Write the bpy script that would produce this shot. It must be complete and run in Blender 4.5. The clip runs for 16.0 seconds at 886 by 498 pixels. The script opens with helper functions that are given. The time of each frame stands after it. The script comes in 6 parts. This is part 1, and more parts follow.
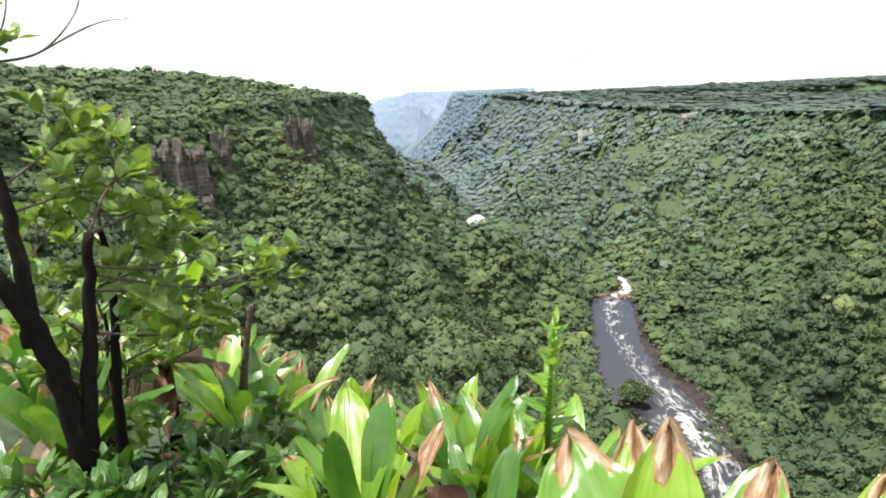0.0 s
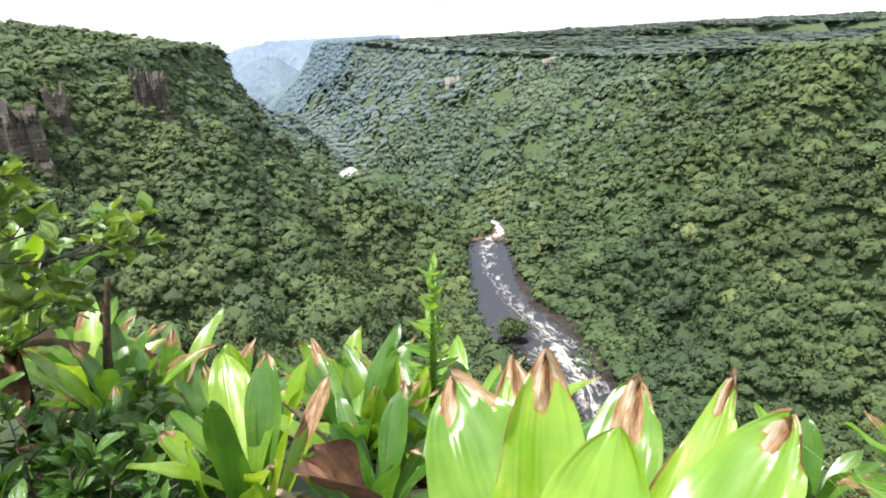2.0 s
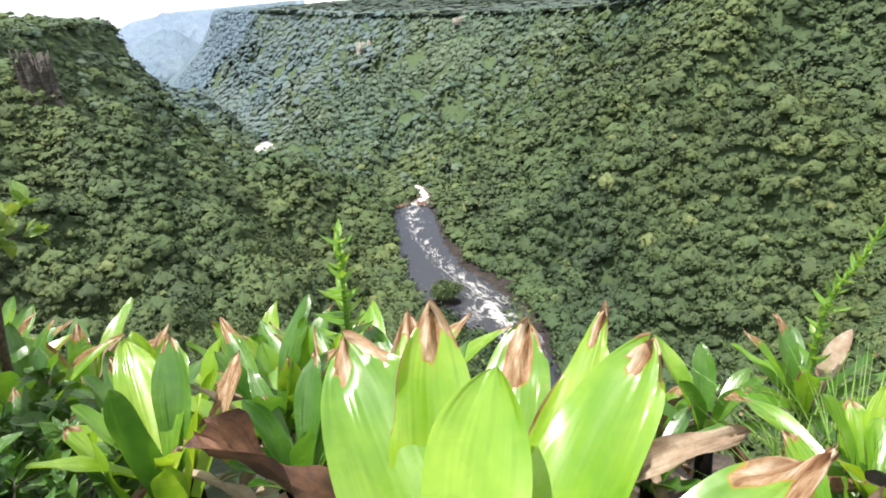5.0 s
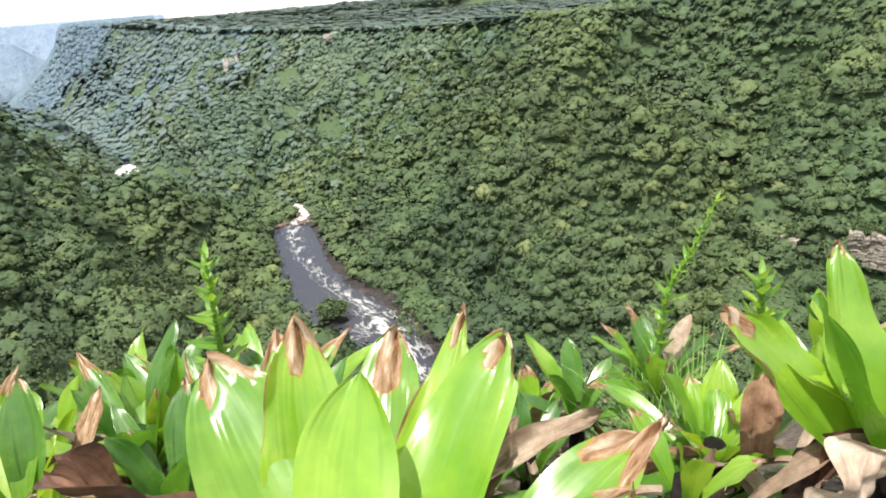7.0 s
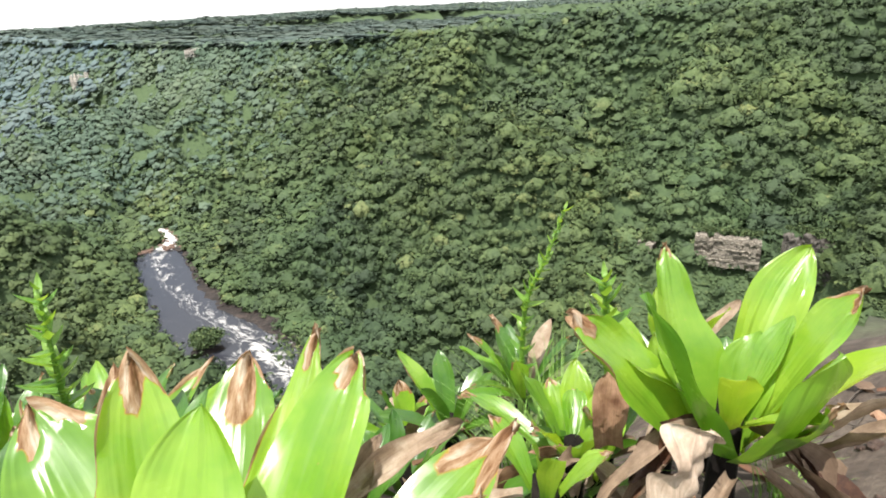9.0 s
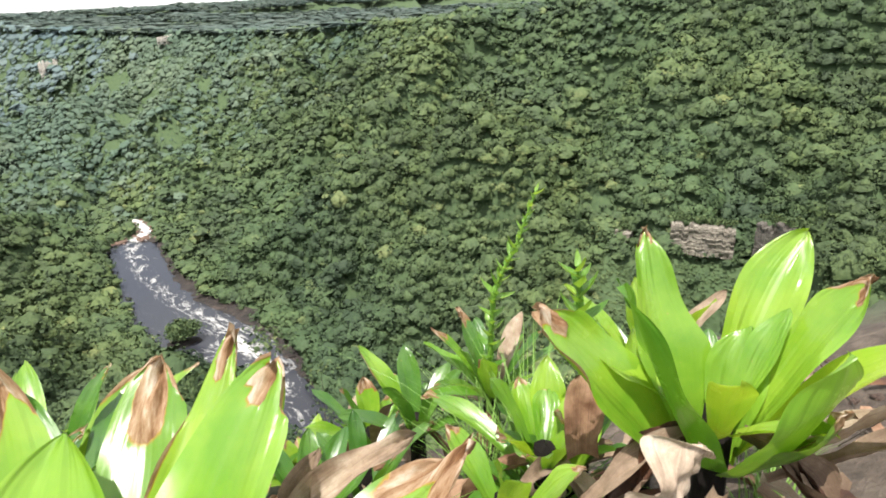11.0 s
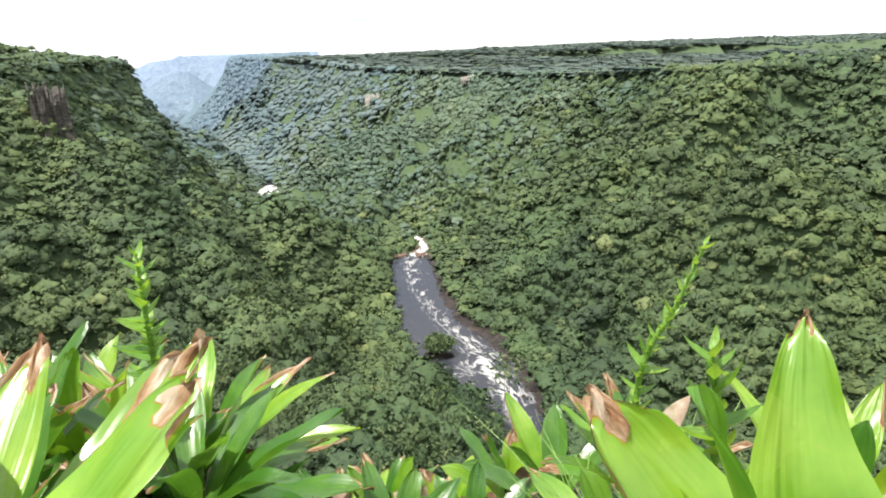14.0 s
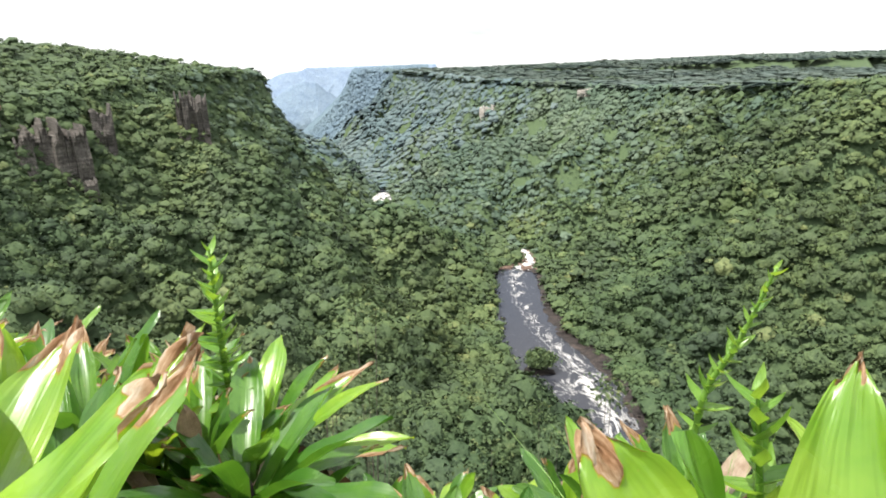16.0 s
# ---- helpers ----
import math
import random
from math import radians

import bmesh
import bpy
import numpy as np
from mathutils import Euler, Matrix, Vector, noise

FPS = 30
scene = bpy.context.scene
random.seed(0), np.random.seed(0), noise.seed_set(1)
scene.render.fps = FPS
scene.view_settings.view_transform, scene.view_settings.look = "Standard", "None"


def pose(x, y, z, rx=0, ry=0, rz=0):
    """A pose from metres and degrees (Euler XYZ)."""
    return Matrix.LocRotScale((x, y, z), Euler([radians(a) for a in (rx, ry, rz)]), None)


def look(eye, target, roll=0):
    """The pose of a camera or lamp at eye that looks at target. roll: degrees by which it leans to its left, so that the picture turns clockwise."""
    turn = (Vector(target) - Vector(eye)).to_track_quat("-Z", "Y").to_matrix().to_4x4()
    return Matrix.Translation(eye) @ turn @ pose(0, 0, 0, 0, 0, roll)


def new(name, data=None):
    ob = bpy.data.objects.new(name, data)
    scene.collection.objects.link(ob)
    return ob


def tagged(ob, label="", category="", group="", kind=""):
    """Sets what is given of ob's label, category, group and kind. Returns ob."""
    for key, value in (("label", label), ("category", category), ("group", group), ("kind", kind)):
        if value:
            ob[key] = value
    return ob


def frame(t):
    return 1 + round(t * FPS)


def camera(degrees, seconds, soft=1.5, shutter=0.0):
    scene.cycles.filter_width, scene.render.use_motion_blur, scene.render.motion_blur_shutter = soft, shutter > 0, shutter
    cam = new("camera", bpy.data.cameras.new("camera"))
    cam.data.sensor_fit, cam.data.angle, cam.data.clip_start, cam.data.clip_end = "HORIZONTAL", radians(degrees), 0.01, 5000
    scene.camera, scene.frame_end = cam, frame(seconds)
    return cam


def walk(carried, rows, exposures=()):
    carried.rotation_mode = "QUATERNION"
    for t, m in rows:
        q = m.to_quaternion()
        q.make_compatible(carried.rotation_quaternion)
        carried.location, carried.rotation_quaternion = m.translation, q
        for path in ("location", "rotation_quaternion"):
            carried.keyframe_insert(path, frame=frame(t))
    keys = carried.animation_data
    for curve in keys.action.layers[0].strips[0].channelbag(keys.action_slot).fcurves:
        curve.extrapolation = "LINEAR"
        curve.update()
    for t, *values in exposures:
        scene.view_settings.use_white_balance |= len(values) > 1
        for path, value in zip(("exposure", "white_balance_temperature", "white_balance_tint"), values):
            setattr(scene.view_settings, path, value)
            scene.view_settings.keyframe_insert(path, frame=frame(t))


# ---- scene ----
# ================= camera =================
cam = camera(70.40, 16.0, soft=1.9)
PATH = [
    (0, look((0.001, 0.002, 1.100), (-2.758, 9.313, -1.285), -1.55)),
    (0.5, look((-0.003, 0.008, 1.097), (-2.366, 9.369, -1.506), -1.16)),
    (1, look((-0.007, 0.017, 1.094), (-1.775, 9.437, -1.757), -1.24)),
    (1.5, look((-0.007, 0.022, 1.089), (-1.203, 9.479, -1.934), -1.82)),
    (2, look((0.002, 0.022, 1.090), (-0.831, 9.463, -2.099), -2.34)),
    (2.5, look((0.016, 0.014, 1.089), (-0.614, 9.430, -2.219), -2.88)),
    (3, look((0.021, 0.008, 1.087), (-0.546, 9.388, -2.333), -3.49)),
    (3.5, look((0.032, 0.005, 1.086), (-0.376, 9.367, -2.404), -4.03)),
    (5.8, look((0.087, -0.005, 1.081), (0.898, 9.188, -2.769), -5.01)),
    (6, look((0.088, -0.018, 1.081), (1.070, 9.175, -2.730), -4.97)),
    (6.5, look((0.098, -0.033, 1.083), (1.662, 9.111, -2.651), -4.48)),
    (7, look((0.107, -0.042, 1.087), (2.223, 9.012, -2.596), -4.09)),
    (7.5, look((0.121, -0.052, 1.090), (2.827, 8.894, -2.468), -3.73)),
    (8, look((0.137, -0.056, 1.088), (3.319, 8.748, -2.428), -3.51)),
    (8.5, look((0.146, -0.055, 1.086), (3.730, 8.591, -2.436), -3.08)),
    (9, look((0.153, -0.057, 1.084), (4.095, 8.424, -2.457), -2.59)),
    (9.2, look((0.158, -0.057, 1.083), (4.226, 8.361, -2.464), -2.55)),
    (11.3, look((0.297, 0.070, 1.002), (4.506, 8.348, -2.708), -2.11)),
    (11.5, look((0.324, 0.075, 0.992), (4.427, 8.440, -2.641), -2.29)),
    (12, look((0.391, 0.106, 0.968), (4.131, 8.727, -2.450), -1.40)),
    (12.5, look((0.445, 0.142, 0.950), (3.826, 9.017, -2.181), -0.73)),
    (13, look((0.498, 0.162, 0.942), (3.314, 9.286, -2.029), -0.90)),
    (13.5, look((0.564, 0.158, 0.939), (2.035, 9.620, -1.943), -1.27)),
    (14, look((0.610, 0.157, 0.929), (0.982, 9.695, -2.053), -1.56)),
    (14.5, look((0.647, 0.179, 0.917), (0.466, 9.717, -2.083), -1.50)),
    (15, look((0.684, 0.198, 0.909), (0.073, 9.751, -1.985), 0.01)),
    (15.5, look((0.706, 0.209, 0.909), (-0.317, 9.751, -1.902), -0.38)),
    (16, look((0.740, 0.209, 0.907), (-0.571, 9.729, -1.858), -1.35)),
]
walk(cam, PATH)

# ================= light =================
SUN_AZ, SUN_EL = -122.0, 70.0      # degrees: azimuth to the right of the gorge axis, height
scene.view_settings.exposure = 0.67


def make_world():
    w = bpy.data.worlds.new("bright_cloudy_sky")
    scene.world = w
    w.use_nodes = True
    nt = w.node_tree
    nt.nodes.clear()
    out = nt.nodes.new("ShaderNodeOutputWorld")
    sky = nt.nodes.new("ShaderNodeTexSky")
    sky.sky_type = "NISHITA"
    sky.sun_disc = False
    sky.sun_elevation = radians(SUN_EL)
    sky.sun_rotation = radians(SUN_AZ)
    tc = nt.nodes.new("ShaderNodeTexCoord")
    mp = nt.nodes.new("ShaderNodeMapping")
    mp.inputs["Scale"].default_value = (1.6, 1.6, 7.0)
    nz = nt.nodes.new("ShaderNodeTexNoise")
    nz.inputs["Scale"].default_value = 1.7
    nz.inputs["Detail"].default_value = 6.0
    nz.inputs["Roughness"].default_value = 0.55
    ramp = nt.nodes.new("ShaderNodeValToRGB")
    ramp.color_ramp.elements[0].position = 0.30
    ramp.color_ramp.elements[1].position = 0.50
    bg1 = nt.nodes.new("ShaderNodeBackground")
    bg1.inputs["Strength"].default_value = 0.12
    bg2 = nt.nodes.new("ShaderNodeBackground")
    bg2.inputs["Strength"].default_value = 1.02
    # thin grey undersides of the clouds
    mp2 = nt.nodes.new("ShaderNodeMapping")
    mp2.inputs["Scale"].default_value = (2.2, 2.2, 11.0)
    nz2 = nt.nodes.new("ShaderNodeTexNoise")
    nz2.inputs["Scale"].default_value = 2.3
    nz2.inputs["Detail"].default_value = 5.0
    grey = nt.nodes.new("ShaderNodeValToRGB")
    grey.color_ramp.elements[0].position, grey.color_ramp.elements[0].color = 0.52, (1.0, 1.0, 1.0, 1)
    grey.color_ramp.elements[1].position, grey.color_ramp.elements[1].color = 0.72, (0.64, 0.66, 0.69, 1)
    nt.links.new(tc.outputs["Generated"], mp2.inputs["Vector"])
    nt.links.new(mp2.outputs["Vector"], nz2.inputs["Vector"])
    nt.links.new(nz2.outputs["Fac"], grey.inputs["Fac"])
    nt.links.new(grey.outputs["Color"], bg2.inputs["Color"])
    mix = nt.nodes.new("ShaderNodeMixShader")
    L = nt.links.new
    L(tc.outputs["Generated"], mp.inputs["Vector"])
    L(mp.outputs["Vector"], nz.inputs["Vector"])
    L(nz.outputs["Fac"], ramp.inputs["Fac"])
    L(ramp.outputs["Color"], mix.inputs["Fac"])
    L(sky.outputs["Color"], bg1.inputs["Color"])
    L(bg1.outputs["Background"], mix.inputs[1])
    L(bg2.outputs["Background"], mix.inputs[2])
    L(mix.outputs["Shader"], out.inputs["Surface"])


make_world()
sun = new("sun", bpy.data.lights.new("sun", "SUN"))
sun.data.energy = 5.0
sun.data.angle = radians(0.5)
sun.data.color = (1.0, 0.955, 0.88)
_sd = Vector((math.sin(radians(SUN_AZ)) * math.cos(radians(SUN_EL)),
              math.cos(radians(SUN_AZ)) * math.cos(radians(SUN_EL)), math.sin(radians(SUN_EL))))
sun.matrix_world = look(_sd * 300, (0, 0, 0))

# ================= materials =================


def mat(name):
    m = bpy.data.materials.new(name)
    m.use_nodes = True
    nt = m.node_tree
    return m, nt, nt.nodes["Principled BSDF"], nt.nodes["Material Output"]


def noise_node(nt, scale, detail=4.0, rough=0.55, coord="Object", vec=None, stretch=None):
    n = nt.nodes.new("ShaderNodeTexNoise")
    n.inputs["Scale"].default_value = scale
    n.inputs["Detail"].default_value = detail
    n.inputs["Roughness"].default_value = rough
    if vec is None:
        tc = nt.nodes.new("ShaderNodeTexCoord")
        vec = tc.outputs[coord]
    if stretch:
        mp = nt.nodes.new("ShaderNodeMapping")
        mp.inputs["Scale"].default_value = stretch
        nt.links.new(vec, mp.inputs["Vector"])
        vec = mp.outputs["Vector"]
    nt.links.new(vec, n.inputs["Vector"])
    return n.outputs["Fac"]


def ramp_node(nt, fac, stops):
    r = nt.nodes.new("ShaderNodeValToRGB")
    els = r.color_ramp.elements
    while len(els) < len(stops):
        els.new(0.5)
    for e, (p, c) in zip(els, stops):
        e.position, e.color = p, (*c, 1)
    nt.links.new(fac, r.inputs["Fac"])
    return r.outputs["Color"]


def math_node(nt, op, a, b):
    n = nt.nodes.new("ShaderNodeMath")
    n.operation = op
    for k, v in ((0, a), (1, b)):
        if isinstance(v, (int, float)):
            n.inputs[k].default_value = v
        else:
            nt.links.new(v, n.inputs[k])
    return n.outputs[0]


def mix_col(nt, fac, a, b, mode="MIX"):
    n = nt.nodes.new("ShaderNodeMix")
    n.data_type, n.blend_type = "RGBA", mode
    for k, v in ((0, fac), (6, a), (7, b)):
        if isinstance(v, (int, float)):
            n.inputs[k].default_value = v
        elif isinstance(v, tuple):
            n.inputs[k].default_value = (*v, 1)
        else:
            nt.links.new(v, n.inputs[k])
    return n.outputs[2]


def bump(nt, bsdf, height, strength=0.5, dist=0.01):
    b = nt.nodes.new("ShaderNodeBump")
    b.inputs["Strength"].default_value = strength
    b.inputs["Distance"].default_value = dist
    nt.links.new(height, b.inputs["Height"])
    nt.links.new(b.outputs["Normal"], bsdf.inputs["Normal"])


def attr(nt, name):
    a = nt.nodes.new("ShaderNodeAttribute")
    a.attribute_name = name
    return a.outputs["Fac"]


def leafy(nt, bsdf, out, colour, share, gain=(1.0, 1.0, 1.0)):
    """Adds light that comes through a thin leaf."""
    tr = nt.nodes.new("ShaderNodeBsdfTranslucent")
    c = mix_col(nt, 1.0, colour, gain, "MULTIPLY")
    nt.links.new(c, tr.inputs["Color"])
    mx = nt.nodes.new("ShaderNodeMixShader")
    mx.inputs[0].default_value = share
    nt.links.new(bsdf.outputs[0], mx.inputs[1])
    nt.links.new(tr.outputs[0], mx.inputs[2])
    nt.links.new(mx.outputs[0], out.inputs["Surface"])


def forest_material(name, dark, mid, light, pale, contrast=1.0):
    m, nt, b, out = mat(name)
    f = attr(nt, "tint")
    base = ramp_node(nt, f, [(0.0, dark), (0.45, mid), (0.85, light), (1.0, pale)])
    # branches and leaf clumps within a crown
    n = noise_node(nt, 0.55, 6.0, 0.75)
    k = contrast
    col = mix_col(nt, 1.0, base, ramp_node(nt, n, [(0.32, (1 - 0.42 * k, 1 - 0.36 * k, 1 - 0.4 * k)), (0.68, (1 + 0.42 * k, 1 + 0.36 * k, 1 + 0.26 * k))]), "MULTIPLY")
    big = noise_node(nt, 0.006, 3.0)
    col = mix_col(nt, 1.0, col, ramp_node(nt, big, [(0.35, (0.86, 0.92, 0.95)), (0.65, (1.12, 1.05, 0.97))]), "MULTIPLY")
    nt.links.new(col, b.inputs["Base Color"])
    b.inputs["Roughness"].default_value = 0.62
    b.inputs["Specular IOR Level"].default_value = 0.2
    h = noise_node(nt, 1.1, 6.0, 0.8)
    bump(nt, b, h, 0.6 * k, 0.6)
    return m


M_FOREST = forest_material("rainforest_leaves", (0.037, 0.057, 0.033), (0.058, 0.090, 0.042),
                           (0.090, 0.129, 0.054), (0.135, 0.162, 0.070))
# aerial haze is put into these leaf colours: paler, bluer, flatter with distance
M_FOREST_FAR = forest_material("hazy_far_rainforest_leaves", (0.064, 0.095, 0.072), (0.080, 0.119, 0.085),
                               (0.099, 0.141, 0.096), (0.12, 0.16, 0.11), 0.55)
M_FOREST_DISTANT = forest_material("hazy_distant_rainforest_leaves", (0.092, 0.132, 0.142), (0.100, 0.142, 0.151),
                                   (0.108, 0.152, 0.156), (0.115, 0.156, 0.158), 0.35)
# bluish haze is mixed into the plateau's leaf colour too, kept darker overall
M_FOREST_PLATEAU = forest_material("hazy_plateau_rainforest_leaves", (0.046, 0.068, 0.060), (0.060, 0.086, 0.074),
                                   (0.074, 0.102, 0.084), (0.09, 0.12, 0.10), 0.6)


def ground_material():
    m, nt, b, out = mat("undergrowth_and_soil")
    n1 = noise_node(nt, 0.25, 8.0, 0.7)
    n2 = noise_node(nt, 9.0, 7.0, 0.7)
    n3 = noise_node(nt, 38.0, 5.0, 0.7)
    c1 = ramp_node(nt, n1, [(0.3, (0.032, 0.055, 0.023)), (0.55, (0.057, 0.093, 0.036)), (0.8, (0.08, 0.108, 0.045))])
    soil = ramp_node(nt, n2, [(0.3, (0.03, 0.022, 0.016)), (0.5, (0.08, 0.06, 0.046)), (0.72, (0.15, 0.12, 0.095))])
    soil = mix_col(nt, 1.0, soil, ramp_node(nt, n3, [(0.3, (0.6, 0.58, 0.55)), (0.65, (1.15, 1.15, 1.15))]), "MULTIPLY")
    # the trodden ledge is bare soil and rock, all beyond is undergrowth
    tc = nt.nodes.new("ShaderNodeTexCoord")
    ln = nt.nodes.new("ShaderNodeVectorMath")
    ln.operation = "LENGTH"
    nt.links.new(tc.outputs["Object"], ln.inputs[0])
    far = ramp_node(nt, math_node(nt, "ADD", math_node(nt, "MULTIPLY", ln.outputs["Value"], 0.12), math_node(nt, "MULTIPLY", n2, 0.3)), [(0.55, (0, 0, 0)), (0.75, (1, 1, 1))])
    # west of the big rosette dark green undergrowth covers the soil
    sx = nt.nodes.new("ShaderNodeSeparateXYZ")
    nt.links.new(tc.outputs["Object"], sx.inputs[0])
    west = ramp_node(nt, math_node(nt, "ADD", math_node(nt, "MULTIPLY", sx.outputs[0], 0.5), math_node(nt, "MULTIPLY", n2, 0.2)), [(0.3, (1, 1, 1)), (0.48, (0, 0, 0))])
    soil = mix_col(nt, west, soil, ramp_node(nt, n2, [(0.3, (0.012, 0.02, 0.007)), (0.6, (0.035, 0.055, 0.018))]))
    nt.links.new(mix_col(nt, far, soil, c1), b.inputs["Base Color"])
    b.inputs["Roughness"].default_value = 0.9
    bump(nt, b, math_node(nt, "ADD", n2, math_node(nt, "MULTIPLY", n3, 0.4)), 0.8, 0.03)
    return m


M_GROUND = ground_material()


def rock_material(name, a, c, d, scale=0.35):
    m, nt, b, out = mat(name)
    strata = noise_node(nt, scale, 6.0, 0.65, stretch=(0.35, 0.35, 3.0))
    spots = noise_node(nt, scale * 3.0, 6.0, 0.7)
    col = ramp_node(nt, strata, [(0.3, a), (0.5, c), (0.68, d)])
    col = mix_col(nt, 1.0, col, ramp_node(nt, spots, [(0.35, (0.45, 0.42, 0.4)), (0.6, (1.1, 1.08, 1.05))]), "MULTIPLY")
    nt.links.new(col, b.inputs["Base Color"])
    b.inputs["Roughness"].default_value = 0.88
    bump(nt, b, math_node(nt, "ADD", strata, spots), 0.8, 0.5 / scale * 0.3)
    return m


M_ROCK = rock_material("weathered_sandstone", (0.125, 0.11, 0.092), (0.255, 0.232, 0.196), (0.385, 0.355, 0.31))
M_ROCK_RED = rock_material("reddish_river_rock", (0.06, 0.045, 0.04), (0.17, 0.11, 0.085), (0.28, 0.2, 0.16))


def water_material():
    m, nt, b, out = mat("dark_river_water")
    fl = nt.nodes.new("ShaderNodeAttribute")
    fl.attribute_name = "flow"
    amount = attr(nt, "foam")

    def threads(scale, stretch, distort):
        mp = nt.nodes.new("ShaderNodeMapping")
        mp.inputs["Scale"].default_value = stretch
        nt.links.new(fl.outputs["Vector"], mp.inputs["Vector"])
        n = nt.nodes.new("ShaderNodeTexNoise")
        n.inputs["Scale"].default_value = scale
        n.inputs["Detail"].default_value = 6.0
        n.inputs["Roughness"].default_value = 0.6
        n.inputs["Distortion"].default_value = distort
        nt.links.new(mp.outputs["Vector"], n.inputs["Vector"])
        return n.outputs["Fac"]
    broad = threads(0.075, (1.0, 0.36, 1.0), 1.4)
    fine = threads(0.34, (1.0, 0.4, 1.0), 0.8)
    ridge = math_node(nt, "ABSOLUTE", math_node(nt, "SUBTRACT", broad, 0.5), 0.0)
    body = math_node(nt, "SUBTRACT", amount, math_node(nt, "MULTIPLY", ridge, 4.2))
    body = math_node(nt, "ADD", body, math_node(nt, "MULTIPLY", math_node(nt, "SUBTRACT", fine, 0.55), 0.8))
    f = math_node(nt, "MULTIPLY", body, 1.5)
    f = math_node(nt, "MINIMUM", math_node(nt, "MAXIMUM", f, 0.0), 1.0)
    col = mix_col(nt, f, (0.030, 0.032, 0.040), (0.78, 0.76, 0.73))
    nt.links.new(col, b.inputs["Base Color"])
    nt.links.new(math_node(nt, "ADD", math_node(nt, "MULTIPLY", f, 0.55), 0.12), b.inputs["Roughness"])
    b.inputs["IOR"].default_value = 1.33
    b.inputs["Specular IOR Level"].default_value = 0.42
    rip = noise_node(nt, 0.5, 5.0, 0.65)
    bump(nt, b, math_node(nt, "ADD", rip, math_node(nt, "MULTIPLY", f, 0.4)), 0.35, 0.25)
    return m


M_WATER = water_material()


# base already holds the blue of the haze that lies before a far ridge
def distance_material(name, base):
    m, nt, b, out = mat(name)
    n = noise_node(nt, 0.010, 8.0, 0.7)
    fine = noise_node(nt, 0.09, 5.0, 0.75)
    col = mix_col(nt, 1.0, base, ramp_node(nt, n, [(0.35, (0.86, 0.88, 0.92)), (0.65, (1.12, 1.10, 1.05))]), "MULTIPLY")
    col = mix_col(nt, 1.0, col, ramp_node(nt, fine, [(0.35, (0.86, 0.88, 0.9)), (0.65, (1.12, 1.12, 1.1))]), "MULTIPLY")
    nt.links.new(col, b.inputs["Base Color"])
    b.inputs["Roughness"].default_value = 1.0
    b.inputs["Specular IOR Level"].default_value = 0.0
    bump(nt, b, math_node(nt, "ADD", n, math_node(nt, "MULTIPLY", fine, 0.3)), 0.7, 30.0)
    return m


# ================= the gorge =================
# river centre line: x, y, half width, level
RIVER = np.array([(95, -260, 22, -218), (88, 60, 20, -219), (72, 240, 18, -219), (60, 330, 15, -220), (58, 365, 19, -220),
                  (44, 405, 30, -220), (28, 438, 34, -220), (8, 500, 27, -220), (2, 548, 24, -220), (-8, 640, 23, -220),
                  (-9, 676, 22, -220), (-2, 688, 9, -220.5), (2, 702, 5.5, -221), (6, 718, 4.5, -221.5), (3, 742, 4, -222.5), (-1, 772, 4.5, -224), (-70, 800, 10, -229), (-185, 900, 11, -232),
                  (-240, 1010, 5, -234), (-256, 1072, 5, -234.5), (-262, 1104, 7, -235), (-268, 1128, 14, -236), (-280, 1172, 20, -238), (-292, 1250, 9, -243), (-318, 1310, 4, -244), (-420, 1550, 4, -246), (-610, 1920, 4, -250),
                  (-672, 2030, 14, -251), (-712, 2110, 15, -252), (-1050, 2450, 16, -256), (-1700, 3100, 18, -262), (-2900, 4400, 20, -270)], float)
# rims: x, y, ground level
RIM_LEFT = np.array([(-1800, 3600, 15), (-1300, 2500, 10), (-820, 1600, 3), (-500, 1020, -1), (-372, 884, -5), (-384, 800, -3),
                     (-402, 700, -5), (-415, 600, -11), (-400, 505, -23), (-440, 420, -11), (-455, 330, -5), (-420, 200, -5), (-330, 115, -5),
                     (-200, 62, 0), (-95, 30, -1), (-30, 9, -1.2), (-6, 4.2, -1.1), (-2.4, 3.2, -1.1), (-1.0, 2.75, -1), (0, 2.55, -1.1), (1.0, 2.4, -1), (1.7, 1.9, -0.7),
                     (2.6, 1.9, -0.6), (5, 1.8, -0.7), (12, 0.5, -1), (40, -14, -1), (110, -60, 0), (170, -160, 0), (190, -600, -5)], float)
RIM_RIGHT = np.array([(560, -700, -3), (530, -100, -3), (480, 150, -5), (425, 305, -8), (388, 460, -11), (348, 606, -19), (322, 700, -25), (290, 830, -33),
                      (200, 1030, -41), (120, 1180, -43), (0, 1340, -41), (-120, 1500, -37), (-255, 1760, -29), (-420, 2050, -21),
                      (-470, 2110, -21), (-380, 2190, -20), (0, 2500, -16), (600, 3300, -11), (1500, 4700, -6)], float)


def along(P, line):
    """Distance of the points P to a polyline, and the line's further columns at the nearest place."""
    best = np.full(len(P), 1e9)
    vals = np.zeros((len(P), line.shape[1] - 2))
    for a, b in zip(line[:-1], line[1:]):
        d = b[:2] - a[:2]
        k = np.clip(((P - a[:2]) @ d) / (d @ d), 0, 1)
        q = P - (a[:2] + k[:, None] * d)
        r = np.hypot(q[:, 0], q[:, 1])
        near = r < best
        best[near] = r[near]
        vals[near] = (a[2:] + k[:, None] * (b[2:] - a[2:]))[near]
    return best, vals


